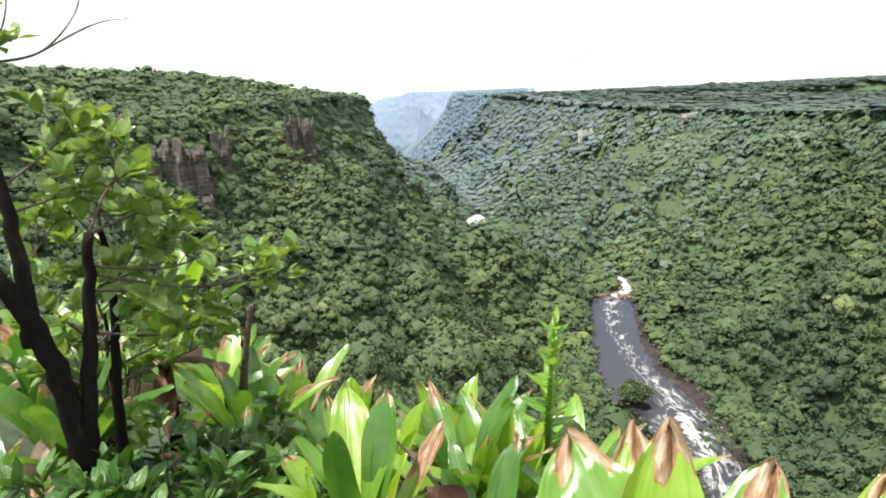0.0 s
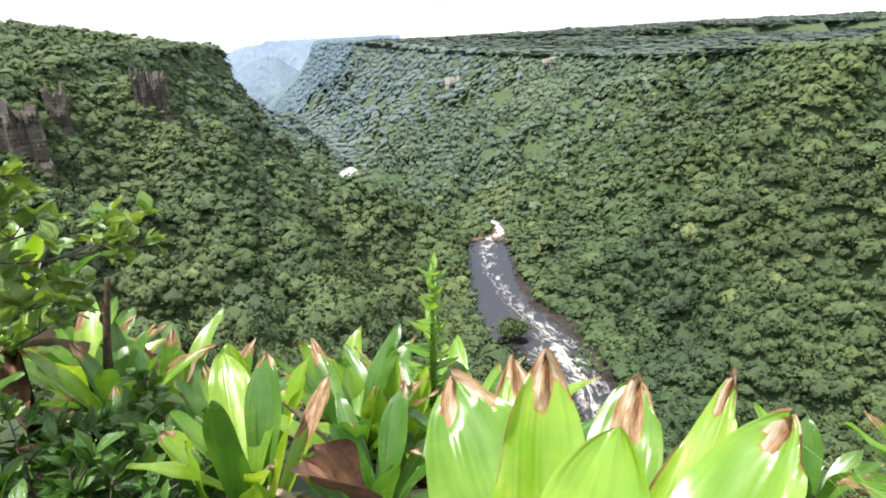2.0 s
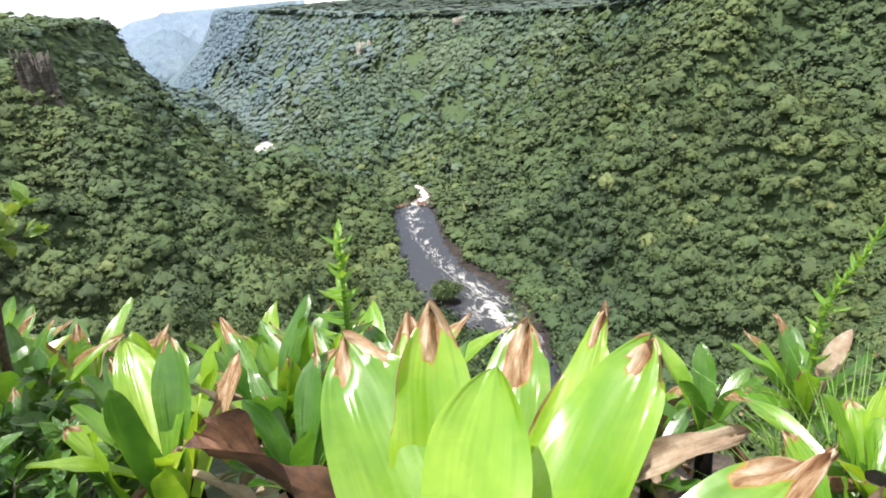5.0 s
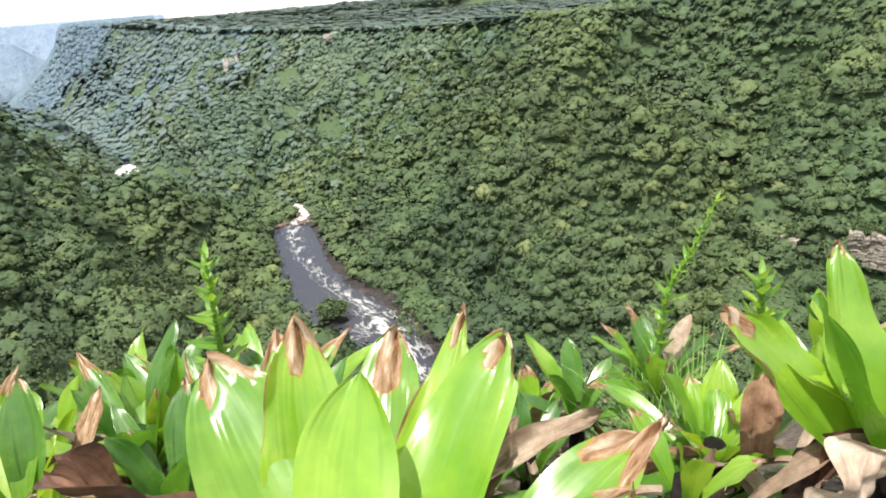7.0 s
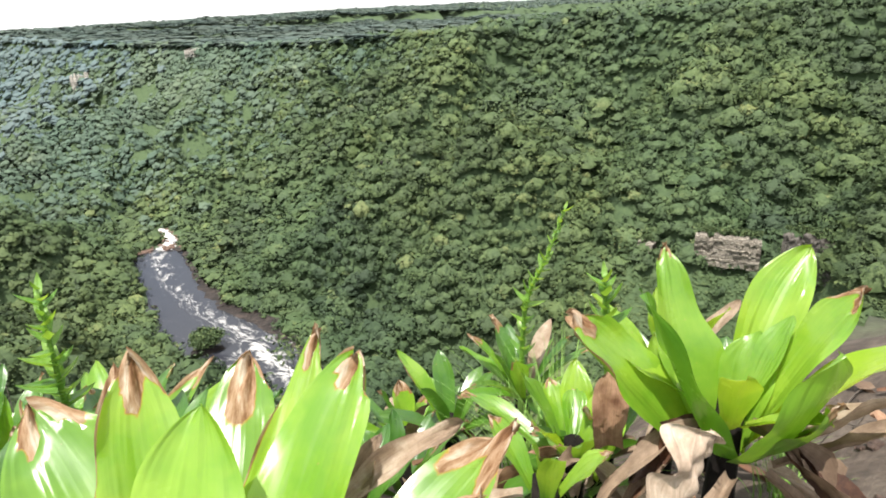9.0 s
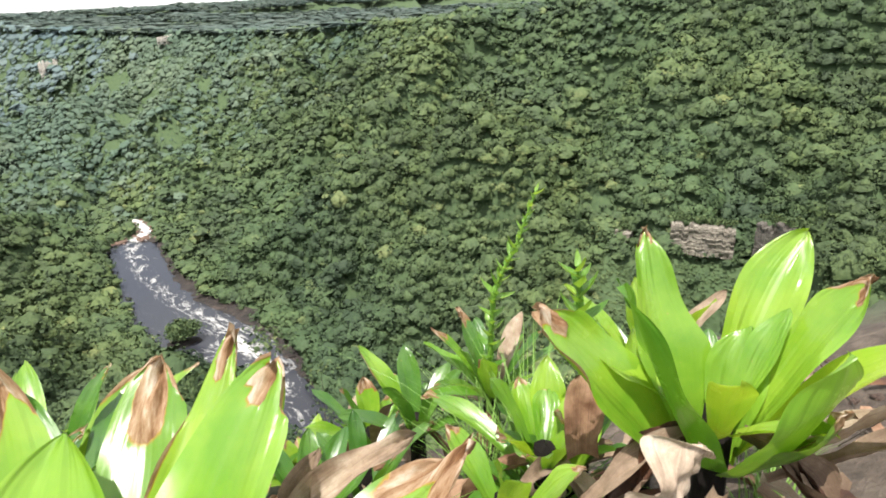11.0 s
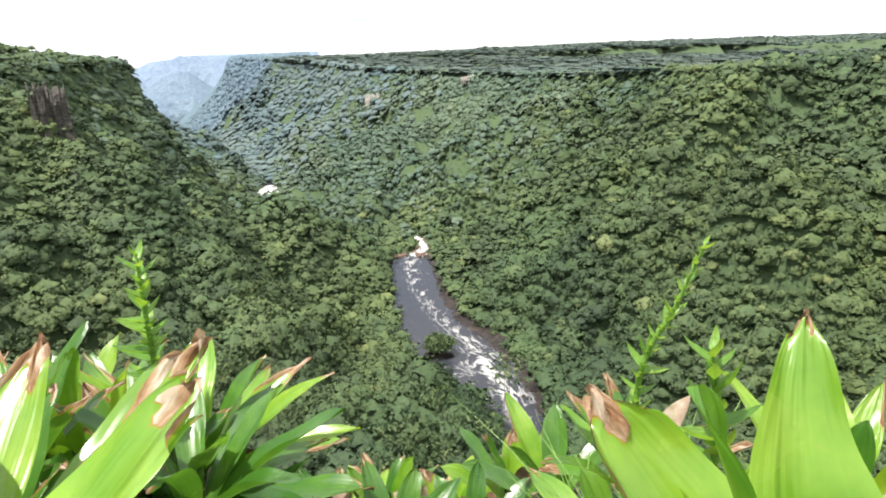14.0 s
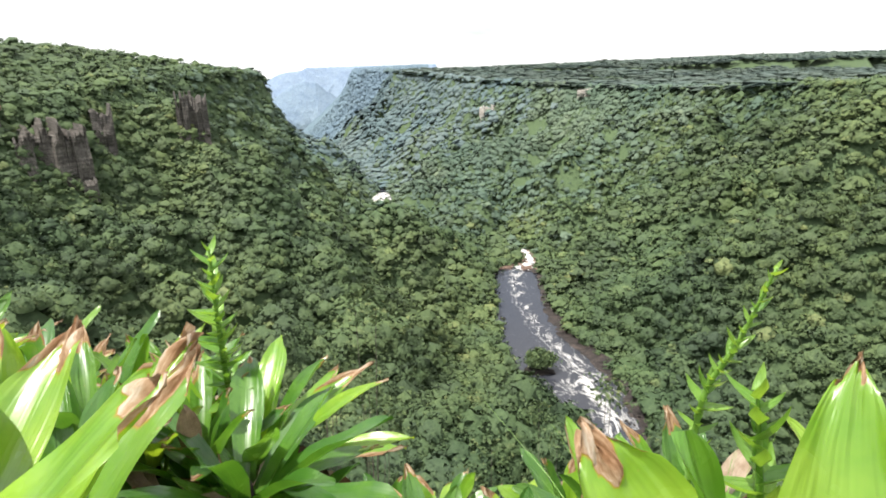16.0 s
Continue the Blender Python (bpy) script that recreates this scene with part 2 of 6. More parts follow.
def inside(P, poly):
    x, y = P[:, 0], P[:, 1]
    res = np.zeros(len(P), bool)
    for (x0, y0), (x1, y1) in zip(poly, np.roll(poly, -1, axis=0)):
        if y0 == y1:
            continue
        hit = ((y0 > y) != (y1 > y)) & (x < (x1 - x0) * (y - y0) / (y1 - y0) + x0)
        res ^= hit
    return res


POLY_LEFT = np.vstack([RIM_LEFT[:, :2], [(190, -6000), (-6000, -6000), (-6000, 6000), (-3200, 6000)]])
POLY_RIGHT = np.vstack([RIM_RIGHT[:, :2], [(1900, 6000), (6000, 6000), (6000, -6000), (560, -6000)]])
_rng = np.random.default_rng(11)
WAVES = [(_rng.uniform(0, 2 * math.pi), _rng.uniform(0, 2 * math.pi)) for _ in range(48)]


def rough_noise(P, size, octaves=4, first=0):
    z = np.zeros(len(P))
    amp = 1.0
    for o in range(octaves):
        for j in range(5):
            a, ph = WAVES[(first + o * 5 + j) % 48]
            k = 2 * math.pi / size * (0.75 + 0.1 * j)
            z += amp / 2.2 * np.sin(k * (math.cos(a) * P[:, 0] + math.sin(a) * P[:, 1]) + ph)
        size *= 0.5
        amp *= 0.5
    return z


def ridge(P, a, b, ha, hb, wl, wr):
    """A spur from a to b: its height above the slope, steeper on its left side (wl)."""
    a, b = np.array(a, float), np.array(b, float)
    d = b - a
    n = np.array((-d[1], d[0])) / np.hypot(*d)
    k = ((P - a) @ d) / (d @ d)
    s = (P - a) @ n
    w = np.where(s > 0, wl, wr)
    fade = np.clip(k * 5, 0, 1) * np.clip((1 - k) * 5, 0, 1)
    return (ha + (hb - ha) * np.clip(k, 0, 1)) * fade * np.exp(-(s / w) ** 2)


def ground_height(P):
    dr, rv = along(P, RIVER)
    edge = dr - rv[:, 0]
    dl, lv = along(P, RIM_LEFT)
    dg, gv = along(P, RIM_RIGHT)
    inl, ing = inside(P, POLY_LEFT), inside(P, POLY_RIGHT)
    left = dl < dg
    dm = np.where(left, dl, dg)
    zr = np.where(left, lv[:, 0], gv[:, 0])
    e = np.maximum(edge, 0)
    u = e / (e + dm + 1e-6)
    g = np.interp(u, [0, 0.02, 0.1, 0.3, 0.5, 0.68, 0.82, 0.92, 0.985, 1.0], [0, 0.012, 0.045, 0.17, 0.335, 0.5, 0.66, 0.80, 0.955, 1.0])
    z = rv[:, 1] + (zr - rv[:, 1]) * g
    mid = np.clip(np.minimum(e, dm) / 60, 0, 1)
    z += mid * 15 * rough_noise(P, 190, 3)
    # ribs and gullies that run down the slopes
    Q = np.stack([P @ np.array((-0.35, 0.94)), 0.3 * (P @ np.array((0.94, 0.35)))], -1)
    z += mid * 15 * rough_noise(Q, 120, 2, 14)
    z += mid * 6.5 * rough_noise(P, 58, 2, 33)
    # the bluff on the far side and smaller spurs
    z += ridge(P, (345, 600), (95, 430), 92, 36, 95, 32) * mid
    z += ridge(P, (250, 980), (20, 700), 22, 10, 60, 60) * mid
    z += ridge(P, (-410, 640), (-120, 520), 20, 10, 60, 60) * mid
    z -= 13 * np.exp(-(((P[:, 0] + 182) / 55) ** 2 + ((P[:, 1] - 735) / 50) ** 2))
    z = np.where(np.hypot(P[:, 0], P[:, 1]) > 120, np.minimum(z, zr - 1 - 0.12 * np.clip(dm, 0, 40)), z)
    z = np.where(edge < 0, rv[:, 1] - 2.5, z)
    # side valley where the river turns away, sunk so the ridges show from camera
    azd = np.degrees(np.arctan2(P[:, 0], P[:, 1]))
    far_r = np.hypot(P[:, 0], P[:, 1])
    z = np.where((far_r > 2200) & (azd > -30) & (azd < -8) & (z > -292), -292, z)
    # plateaus
    rr = np.hypot(P[:, 0], P[:, 1])
    far = np.clip((rr - 900) / 3600, 0, 1)
    top = zr + np.clip(dm / 300, 0, 1) * 5 * rough_noise(P, 420, 3, 7) + far * 40
    hill = 47 * np.exp(-(((P[:, 0] + 640) / 210) ** 2 + ((P[:, 1] - 520) / 330) ** 2))
    hill += 14 * np.clip((P[:, 0] - 380) / 200, 0, 1) * np.clip((700 - P[:, 1]) / 300, 0, 1)
    hill += 11 * np.exp(-(((P[:, 0] + 570) / 260) ** 2 + ((P[:, 1] - 830) / 280) ** 2))
    plateau = (inl & left) | (ing & ~left)
    z = np.where(plateau, top + hill * np.clip(dm / 90, 0, 1), z)
    # the ledge at our feet
    local = 0.04 * rough_noise(P, 2.2, 3, 20) + 0.85 * np.clip((dm - 0.15) / 1.5, 0, 1)
    z += np.where(plateau & (rr < 60), local, 0)
    return z, edge, dm, plateau


def sheet(name, V, F, material, smooth=True):
    me = bpy.data.meshes.new(name)
    V = np.asarray(V, np.float32)
    F = np.asarray(F, np.int32)
    me.vertices.add(len(V))
    me.vertices.foreach_set("co", V.ravel())
    k = F.shape[1]
    me.loops.add(F.size)
    me.loops.foreach_set("vertex_index", F.ravel())
    me.polygons.add(len(F))
    me.polygons.foreach_set("loop_start", np.arange(0, F.size, k, dtype=np.int32))
    me.polygons.foreach_set("use_smooth", np.full(len(F), smooth))
    me.update(calc_edges=True)
    me.materials.append(material)
    return me


def build_ground():
    az = np.radians(np.concatenate([np.arange(-72, 76, 0.62), np.arange(80, 288, 8.0)]))
    rad = np.concatenate([np.geomspace(0.25, 60, 110)[:-1], np.geomspace(60, 900, 120)[:-1], np.geomspace(900, 4850, 50)])
    A, R = np.meshgrid(az, rad)
    P = np.stack([np.sin(A).ravel() * R.ravel(), np.cos(A).ravel() * R.ravel()], -1)
    z, _, _, _ = ground_height(P)
    V = np.column_stack([P, z])
    na, nr = len(az), len(rad)
    i, j = np.meshgrid(np.arange(nr - 1), np.arange(na), indexing="ij")
    j2 = (j + 1) % na
    F = np.stack([i * na + j, (i + 1) * na + j, (i + 1) * na + j2, i * na + j2], -1).reshape(-1, 4)[:, ::-1]
    c = len(V)
    V = np.vstack([V, [(0, 0, V[:na, 2].mean())]])
    me = sheet("ground", V, F, M_GROUND)
    bm = bmesh.new()
    bm.from_mesh(me)
    bm.verts.ensure_lookup_table()
    for q in range(na):
        bm.faces.new((bm.verts[c], bm.verts[(q + 1) % na], bm.verts[q]))
    bm.to_mesh(me)
    bm.free()
    return tagged(new("ground", me), "steep gorge sides and plateau under rainforest", "ground", kind="structure")


build_ground()


def build_water():
    P = RIVER[(RIVER[:, 1] > 30) & (RIVER[:, 1] < 2200)]
    t = np.linspace(0, len(P) - 1, 420)
    L = np.stack([np.interp(t, np.arange(len(P)), P[:, k]) for k in range(4)], -1)
    d = np.gradient(L[:, :2], axis=0)
    n = np.stack([-d[:, 1], d[:, 0]], -1) / np.hypot(d[:, 0], d[:, 1])[:, None]
    cols = np.linspace(-1.25, 1.25, 21)
    V, foam, flow = [], [], []
    run = np.concatenate([[0], np.cumsum(np.hypot(*np.diff(L[:, :2], axis=0).T))])
    y = L[:, 1]
    for q, c in enumerate(cols):
        p = L[:, :2] + n * (L[:, 2] * c)[:, None]
        V.append(np.column_stack([p, L[:, 3] + 0.4]))
        w = np.where((y > 684) & (y < 775), 0.85, 0.0) + np.where((y > 1085) & (y < 1250), 0.62, 0.0) + np.where((y > 1990) & (y < 2130), 1.0, 0)
        w *= 1 - 0.3 * c * c
        # the current below the rapids, then on the far side of the islet
        mid = np.interp(y, [330, 400, 450, 520, 600, 680], [0.1, -0.15, -0.45, -0.25, 0.15, 0.0])
        amount = np.interp(y, [300, 345, 400, 455, 520, 600, 660, 684], [0.24, 0.30, 0.32, 0.33, 0.22, 0.33, 0.38, 0.45])
        w = np.maximum(w, np.where(y < 690, amount * np.exp(-((c - mid) / 0.34) ** 2) + np.where((y < 425) & (y > 340), 0.16, 0), 0))
        foam.append(w)
        flow.append(np.column_stack([c * L[:, 2], run, 0 * run]))
    V = np.stack(V, 1)
    nr, nc = V.shape[:2]
    i, j = np.meshgrid(np.arange(nr - 1), np.arange(nc - 1), indexing="ij")
    F = np.stack([i * nc + j, (i + 1) * nc + j, (i + 1) * nc + j + 1, i * nc + j + 1], -1).reshape(-1, 4)[:, ::-1]
    me = sheet("river_water", V.reshape(-1, 3), F, M_WATER)
    a = me.attributes.new("foam", "FLOAT", "POINT")
    a.data.foreach_set("value", np.stack(foam, 1).ravel().astype(np.float32))
    a = me.attributes.new("flow", "FLOAT_VECTOR", "POINT")
    a.data.foreach_set("vector", np.stack(flow, 1).ravel().astype(np.float32))
    return tagged(new("river_water", me), "dark brown river with white foam streaks and rapids", "river", kind="structure")


build_water()


# near black: wet rock, and the dark reflection that the bank stands for
M_ROCK_WET = rock_material("wet_dark_rock", (0.010, 0.008, 0.007), (0.026, 0.020, 0.018), (0.065, 0.050, 0.043))


def build_bank():
    P = RIVER[(RIVER[:, 1] > 300) & (RIVER[:, 1] < 690)]
    t = np.linspace(0, len(P) - 1, 260)
    L = np.stack([np.interp(t, np.arange(len(P)), P[:, k]) for k in range(4)], -1)
    d = np.gradient(L[:, :2], axis=0)
    n = np.stack([d[:, 1], -d[:, 0]], -1) / np.hypot(d[:, 0], d[:, 1])[:, None]
    rows = []
    # the shelf reaches over the water to stand for its dark reflection
    for q, (off, h) in enumerate(((-9.0, -0.4), (-6.0, 0.55), (-1.0, 0.9), (3.5, 1.7), (7.5, 3.0))):
        wob = 1.6 * rough_noise(L[:, :2] + q * 7.0, 23, 3, 9) + (0 if q > 1 else 1) * 5.5 * (1 - np.clip((L[:, 1] - 330) / 60, 0, 1) * np.clip((650 - L[:, 1]) / 90, 0, 1))
        p = L[:, :2] + n * (L[:, 2] + off + wob)[:, None]
        rows.append(np.column_stack([p, L[:, 3] + h + 0.35 * rough_noise(p, 9, 3, 3)]))
    V = np.stack(rows, 0)
    nr, nc = V.shape[:2]
    i, j = np.meshgrid(np.arange(nr - 1), np.arange(nc - 1), indexing="ij")
    F = np.stack([i * nc + j, i * nc + j + 1, (i + 1) * nc + j + 1, (i + 1) * nc + j], -1).reshape(-1, 4)[:, ::-1]
    return tagged(new("river_bank", sheet("river_bank", V.reshape(-1, 3), F, M_ROCK_WET, smooth=False)), "bare dark reddish rock along the water, widened for its dark reflection", "river bank", kind="structure")


build_bank()


# ---- rainforest: crowns of lumps and leaf clumps ----
def crown_template(rng, seg, rings, clumps, leaves, leaf, lump=0.34):
    """One tree crown of radius 1: an uneven dome, and leaf sprays on the clumps that its boughs bear. Triangles only."""
    V, tone = [(0, 0, 0.8)], [0.0]
    ph = rng.uniform(0, 6.28, 8)
    fq = rng.integers(2, 5, 8)

    def bulge(a, e):
        return 1 + lump * (0.5 * math.sin(fq[0] * a + ph[0] + 2 * e) + 0.4 * math.sin(fq[1] * 2 * e + ph[1] + a) + 0.5 * math.sin((fq[2] + 2) * a + ph[2] - 3 * e))
    for r in range(1, rings + 1):
        e = math.pi / 2 - r / rings * 2.15
        for q in range(seg):
            a = 2 * math.pi * (q + 0.5 * (r % 2)) / seg
            b = (0.70 if leaves else 0.95) * bulge(a, e) * rng.uniform(0.82, 1.14)
            V.append((math.cos(a) * math.cos(e) * b, math.sin(a) * math.cos(e) * b, 0.8 * math.sin(e) * b))
            tone.append(rng.normal(0, 0.07))
    F = [(0, 1 + q, 1 + (q + 1) % seg) for q in range(seg)]
    for r in range(rings - 1):
        for q in range(seg):
            p, w = 1 + r * seg + q, 1 + r * seg + (q + 1) % seg
            F += [(p, p + seg, w), (w, p + seg, w + seg)]
    core = np.array(V)
    N = core * np.array((1, 1, 1.4)) + np.array((0, 0, 0.25))
    N = list(N / np.linalg.norm(N, axis=1)[:, None])
    if leaves:
        C = []
        for k in range(clumps):
            a, e = k * 2.4 + rng.uniform(-0.4, 0.4), math.asin(min(0.98, -0.35 + 1.32 * (k + rng.uniform(0.1, 0.9)) / clumps))
            b = bulge(a, e) * rng.uniform(0.55, 0.85)
            C.append((np.array((math.cos(a) * math.cos(e) * b, math.sin(a) * math.cos(e) * b, 0.85 * math.sin(e) * b)), rng.uniform(0.24, 0.44), rng.normal(0, 0.12)))
        for k in range(leaves):
            c, rc, tn = C[k % clumps]
            o = rng.normal(0, 1, 3)
            o /= np.linalg.norm(o)
            o = o + 0.9 * c / (np.linalg.norm(c) + 1e-6) + np.array((0, 0, 0.25))
            o /= np.linalg.norm(o)
            p = c + o * rc * rng.uniform(0.75, 1.12) * np.array((1, 1, 0.8))
            face = o + rng.normal(0, 0.45, 3)
            face /= np.linalg.norm(face)
            t1 = np.cross(face, rng.normal(0, 1, 3))
            t1 /= np.linalg.norm(t1)
            t2 = np.cross(face, t1)
            s1 = leaf * rng.uniform(0.6, 1.35)
            i = len(V)
            V += [tuple(p - t1 * s1 - t2 * s1 * 0.5), tuple(p + t1 * s1 - t2 * s1 * 0.5), tuple(p + t2 * s1 * 1.1 - face * s1 * 0.2)]
            F.append((i, i + 1, i + 2))
            # a spray of leaves catches the light as its clump does, more or less
            nn = 0.75 * o + 0.4 * face + np.array((0, 0, 0.15))
            N += [nn / np.linalg.norm(nn)] * 3
            tone += [tn + rng.normal(0, 0.08)] * 3
    return np.array(V, np.float32), np.array(F, np.int32), np.array(N), np.array(tone, np.float32)


def build_forest(name, label, r0, r1, spacing, seg, rings, clumps, leaves, leaf, size, seed, a0=-62, a1=66, vary=0.36, tall=1.0, low=False, material=None, blend=(0, 0), plateau_share=1.0, slope_share=1.0, even=0.8, drape=0.0):
    rng = np.random.default_rng(seed)
    pts = []
    r = r0
    spacing *= 0.72
    while r < r1:
        n = int(radians(a1 - a0) * r / spacing)
        a = radians(a0) + (np.arange(n) + rng.uniform(0, 1, n)) / n * radians(a1 - a0)
        q = r + rng.uniform(-0.55, 0.55, n) * spacing
        pts.append(np.stack([np.sin(a) * q, np.cos(a) * q], -1))
        r += spacing
    P = np.vstack(pts)
    z, edge, dm, plateau = ground_height(P)
    R = size * np.clip(rng.lognormal(0, vary, len(P)), 0.45, 2.3)
    # as many crowns for the slope's true surface as for level ground
    e_ = 6.0
    gx = ground_height(P + (e_, 0))[0] - ground_height(P - (e_, 0))[0]
    gy = ground_height(P + (0, e_))[0] - ground_height(P - (0, e_))[0]
    steep = np.sqrt(1 + (gx * gx + gy * gy) / (4 * e_ * e_))
    share = np.clip(0.62 * steep, 0, 1) * np.where(plateau & (dm > 40), plateau_share, np.where(plateau, 1.0, slope_share))
    # crowns of one haze tint thin out where the next tint begins
    rd = np.hypot(P[:, 0], P[:, 1])
    if blend[0]:
        share *= np.clip((rd - r0) / blend[0], 0, 1)
    if blend[1]:
        share *= np.clip((r1 - rd) / blend[1], 0, 1)
    dense = rng.random(len(P)) < share
    keep = dense & (edge > np.where(P[:, 1] > 740, 0.0, 2.5))
    # what the nearer ground hides from the lookout is left as undergrowth
    rr = np.hypot(P[:, 0], P[:, 1])
    ang = np.arctan2(P[:, 0], P[:, 1])
    el = (z + 2.5 * R - 1) / rr
    hid = np.zeros(len(P), bool)
    for f in np.linspace(0.12, 0.97, 30):
        zz, _, _, pl = ground_height(P * f)
        hid |= (zz - 1) / (rr * f) > el + 0.004
    keep &= ~hid
    # the bushy slope below the rock faces has few tall trees
    bushy = np.hypot(((P[:, 0] - 245) * 0.8 - (P[:, 1] - 235) * 0.6) / 44, ((P[:, 0] - 245) * 0.6 + (P[:, 1] - 235) * 0.8) / 23) + 0.16 * rough_noise(P, 30, 2, 12) < 1
    for bx, by, br in CRAG_FOOT:
        bushy |= np.hypot(P[:, 0] - bx, P[:, 1] - by) < br
    keep &= bushy if low else ~(bushy & (rng.random(len(P)) < 0.88))
    for bx, by, br in CLEARINGS:
        keep &= np.hypot(P[:, 0] - bx, P[:, 1] - by) > br
    grad = np.clip(np.column_stack([gx, gy]) / (2 * e_), -0.9, 0.9)[keep]
    slope = np.column_stack([-gx / (2 * e_), -gy / (2 * e_), np.ones(len(P))])[keep]
    slope /= np.linalg.norm(slope, axis=1)[:, None]
    P, z, R, level = P[keep], z[keep], R[keep], np.where(plateau[keep], 0.9, 1.0)
    T = [crown_template(rng, seg, rings, clumps, leaves, leaf) for _ in range(10)]
    kind = rng.integers(0, 10, len(P))
    Vs, Fs, Ts, Ns, off = [], [], [], [], 0
    tint = np.clip(0.14 + 0.7 * rng.beta(3.4, 3.8, len(P)) + 0.10 * rough_noise(P, 70, 2, 30) + 0.10 * rough_noise(P, 260, 2, 25), 0, 1)
    tint = np.where(rng.random(len(P)) < 0.015, 0.95, tint * 0.4 + 0.55 if low else tint)
    for k, (TV, TF, TN, TT) in enumerate(T):
        idx = np.where(kind == k)[0]
        if not len(idx):
            continue
        a = rng.uniform(0, 6.283, len(idx))
        ca, sa = np.cos(a), np.sin(a)
        s = R[idx]
        hz = rng.uniform(0.75, 1.15, len(idx)) * tall * level[idx]
        X = (TV[None, :, 0] * ca[:, None] - TV[None, :, 1] * sa[:, None]) * s[:, None] + P[idx, 0][:, None]
        Y = (TV[None, :, 0] * sa[:, None] + TV[None, :, 1] * ca[:, None]) * s[:, None] + P[idx, 1][:, None]
        lift = rng.uniform(0.25, 0.6, len(idx)) * size * tall * level[idx] + rng.uniform(0.1, 0.4, len(idx)) * s
        # crowns lie against the slope that bears them
        fall = drape * (grad[idx, 0][:, None] * (X - P[idx, 0][:, None]) + grad[idx, 1][:, None] * (Y - P[idx, 1][:, None]))
        Z = TV[None, :, 2] * (s * hz)[:, None] + (z[idx] + lift)[:, None] + fall
        Vs.append(np.stack([X, Y, Z], -1).reshape(-1, 3))
        NX = TN[None, :, 0] * ca[:, None] - TN[None, :, 1] * sa[:, None]
        NY = TN[None, :, 0] * sa[:, None] + TN[None, :, 1] * ca[:, None]
        # a closed canopy catches the light as the slope does that it covers
        own = np.stack([NX, NY, np.broadcast_to(TN[None, :, 2], NX.shape)], -1) + even * slope[idx][:, None, :]
        Ns.append((own / np.linalg.norm(own, axis=2)[:, :, None]).reshape(-1, 3))
        F = TF[None] + (np.arange(len(idx)) * len(TV))[:, None, None] + off
        Fs.append(F.reshape(-1, 3))
        off += len(idx) * len(TV)
        vt = tint[idx][:, None] + TT[None]
        Ts.append(np.clip(vt, 0, 1).ravel())
    me = sheet(name, np.vstack(Vs), np.vstack(Fs), material or M_FOREST)
    an = me.attributes.new("custom_normal", "FLOAT_VECTOR", "POINT")
    an.data.foreach_set("vector", np.vstack(Ns).astype(np.float32).ravel())
    at_ = me.attributes.new("tint", "FLOAT", "POINT")
    at_.data.foreach_set("value", np.concatenate(Ts).astype(np.float32))
    return tagged(new(name, me), label, "forest", kind="stuff")


CLEARINGS = [(12, 432, 14), (0, 696, 16), (7, 718, 14), (3, 742, 13), (-1, 762, 11), (-240, 1010, 24), (-247, 1038, 26), (-254, 1062, 26), (-258, 1090, 28), (-264, 1118, 30), (-272, 1150, 30), (-282, 1190, 26), (-672, 2020, 38), (-700, 2080, 34)]
# low bushes only at the crags' feet, so the rock shows from the camera
CRAG_FOOT = [(-372, 424, 9), (-362, 434, 9), (-352, 446, 9), (-344, 456, 8), (-364, 506, 8), (-330, 594, 9), (-317, 602, 8), (262, 236, 9), (270, 227, 9), (279, 217, 9), (285, 206, 8), (290, 192, 8), (293, 178, 8), (149, 466, 7), (160, 459, 7), (172, 468, 7)]
build_forest("forest", "dense green rainforest canopy on the near gorge slopes", 60, 350, 6.1, 6, 3, 13, 150, 0.095, 5.6, 5, vary=0.4, tall=0.9, even=1.15)
build_forest("forest", "dense green rainforest canopy on the gorge slopes", 350, 540, 6.7, 6, 2, 11, 84, 0.125, 5.4, 1, vary=0.4, tall=0.8, even=1.25)
build_forest("forest", "dense green rainforest canopy on the gorge slopes", 540, 1050, 7.4, 5, 2, 8, 26, 0.18, 5.8, 2, tall=0.72, blend=(0, 330), plateau_share=0.6, even=1.7, drape=0.2)
# haze down the gorge is tinted leaves and evened-out crowns, by distance
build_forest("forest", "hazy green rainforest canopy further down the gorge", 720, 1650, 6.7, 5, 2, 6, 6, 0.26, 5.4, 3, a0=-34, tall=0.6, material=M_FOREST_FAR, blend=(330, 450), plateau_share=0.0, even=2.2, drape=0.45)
build_forest("forest", "distant rainforest canopy down the gorge, tinted blue for haze", 1200, 2250, 9.0, 5, 2, 0, 0, 0, 6.6, 8, a0=-34, vary=0.3, tall=0.5, material=M_FOREST_DISTANT, blend=(450, 0), plateau_share=0.0, even=3.0, drape=0.55)
build_forest("forest", "dark rainforest canopy on the far plateau, greyed with haze", 760, 2250, 13.0, 5, 2, 0, 0, 0, 9.0, 9, a0=-14, vary=0.3, tall=0.3, material=M_FOREST_PLATEAU, slope_share=0.0, even=2.0)
build_forest("low_growth", "low bright green growth on an open slope", 255, 400, 2.0, 5, 2, 5, 12, 0.22, 0.95, 6, a0=30, a1=62, low=True, tall=0.5, even=1.6)
build_forest("low_growth", "low green bushes at the foot of the crags", 470, 720, 4.0, 6, 2, 6, 16, 0.22, 2.3, 16, a0=-46, a1=26, low=True, tall=0.8)
build_forest("forest", "distant rainforest canopy on the plateau, greyed with haze", 2150, 4800, 32.0, 6, 2, 0, 0, 0, 9.0, 4, a0=-12.2, vary=0.12, tall=0.6, material=M_FOREST_PLATEAU)

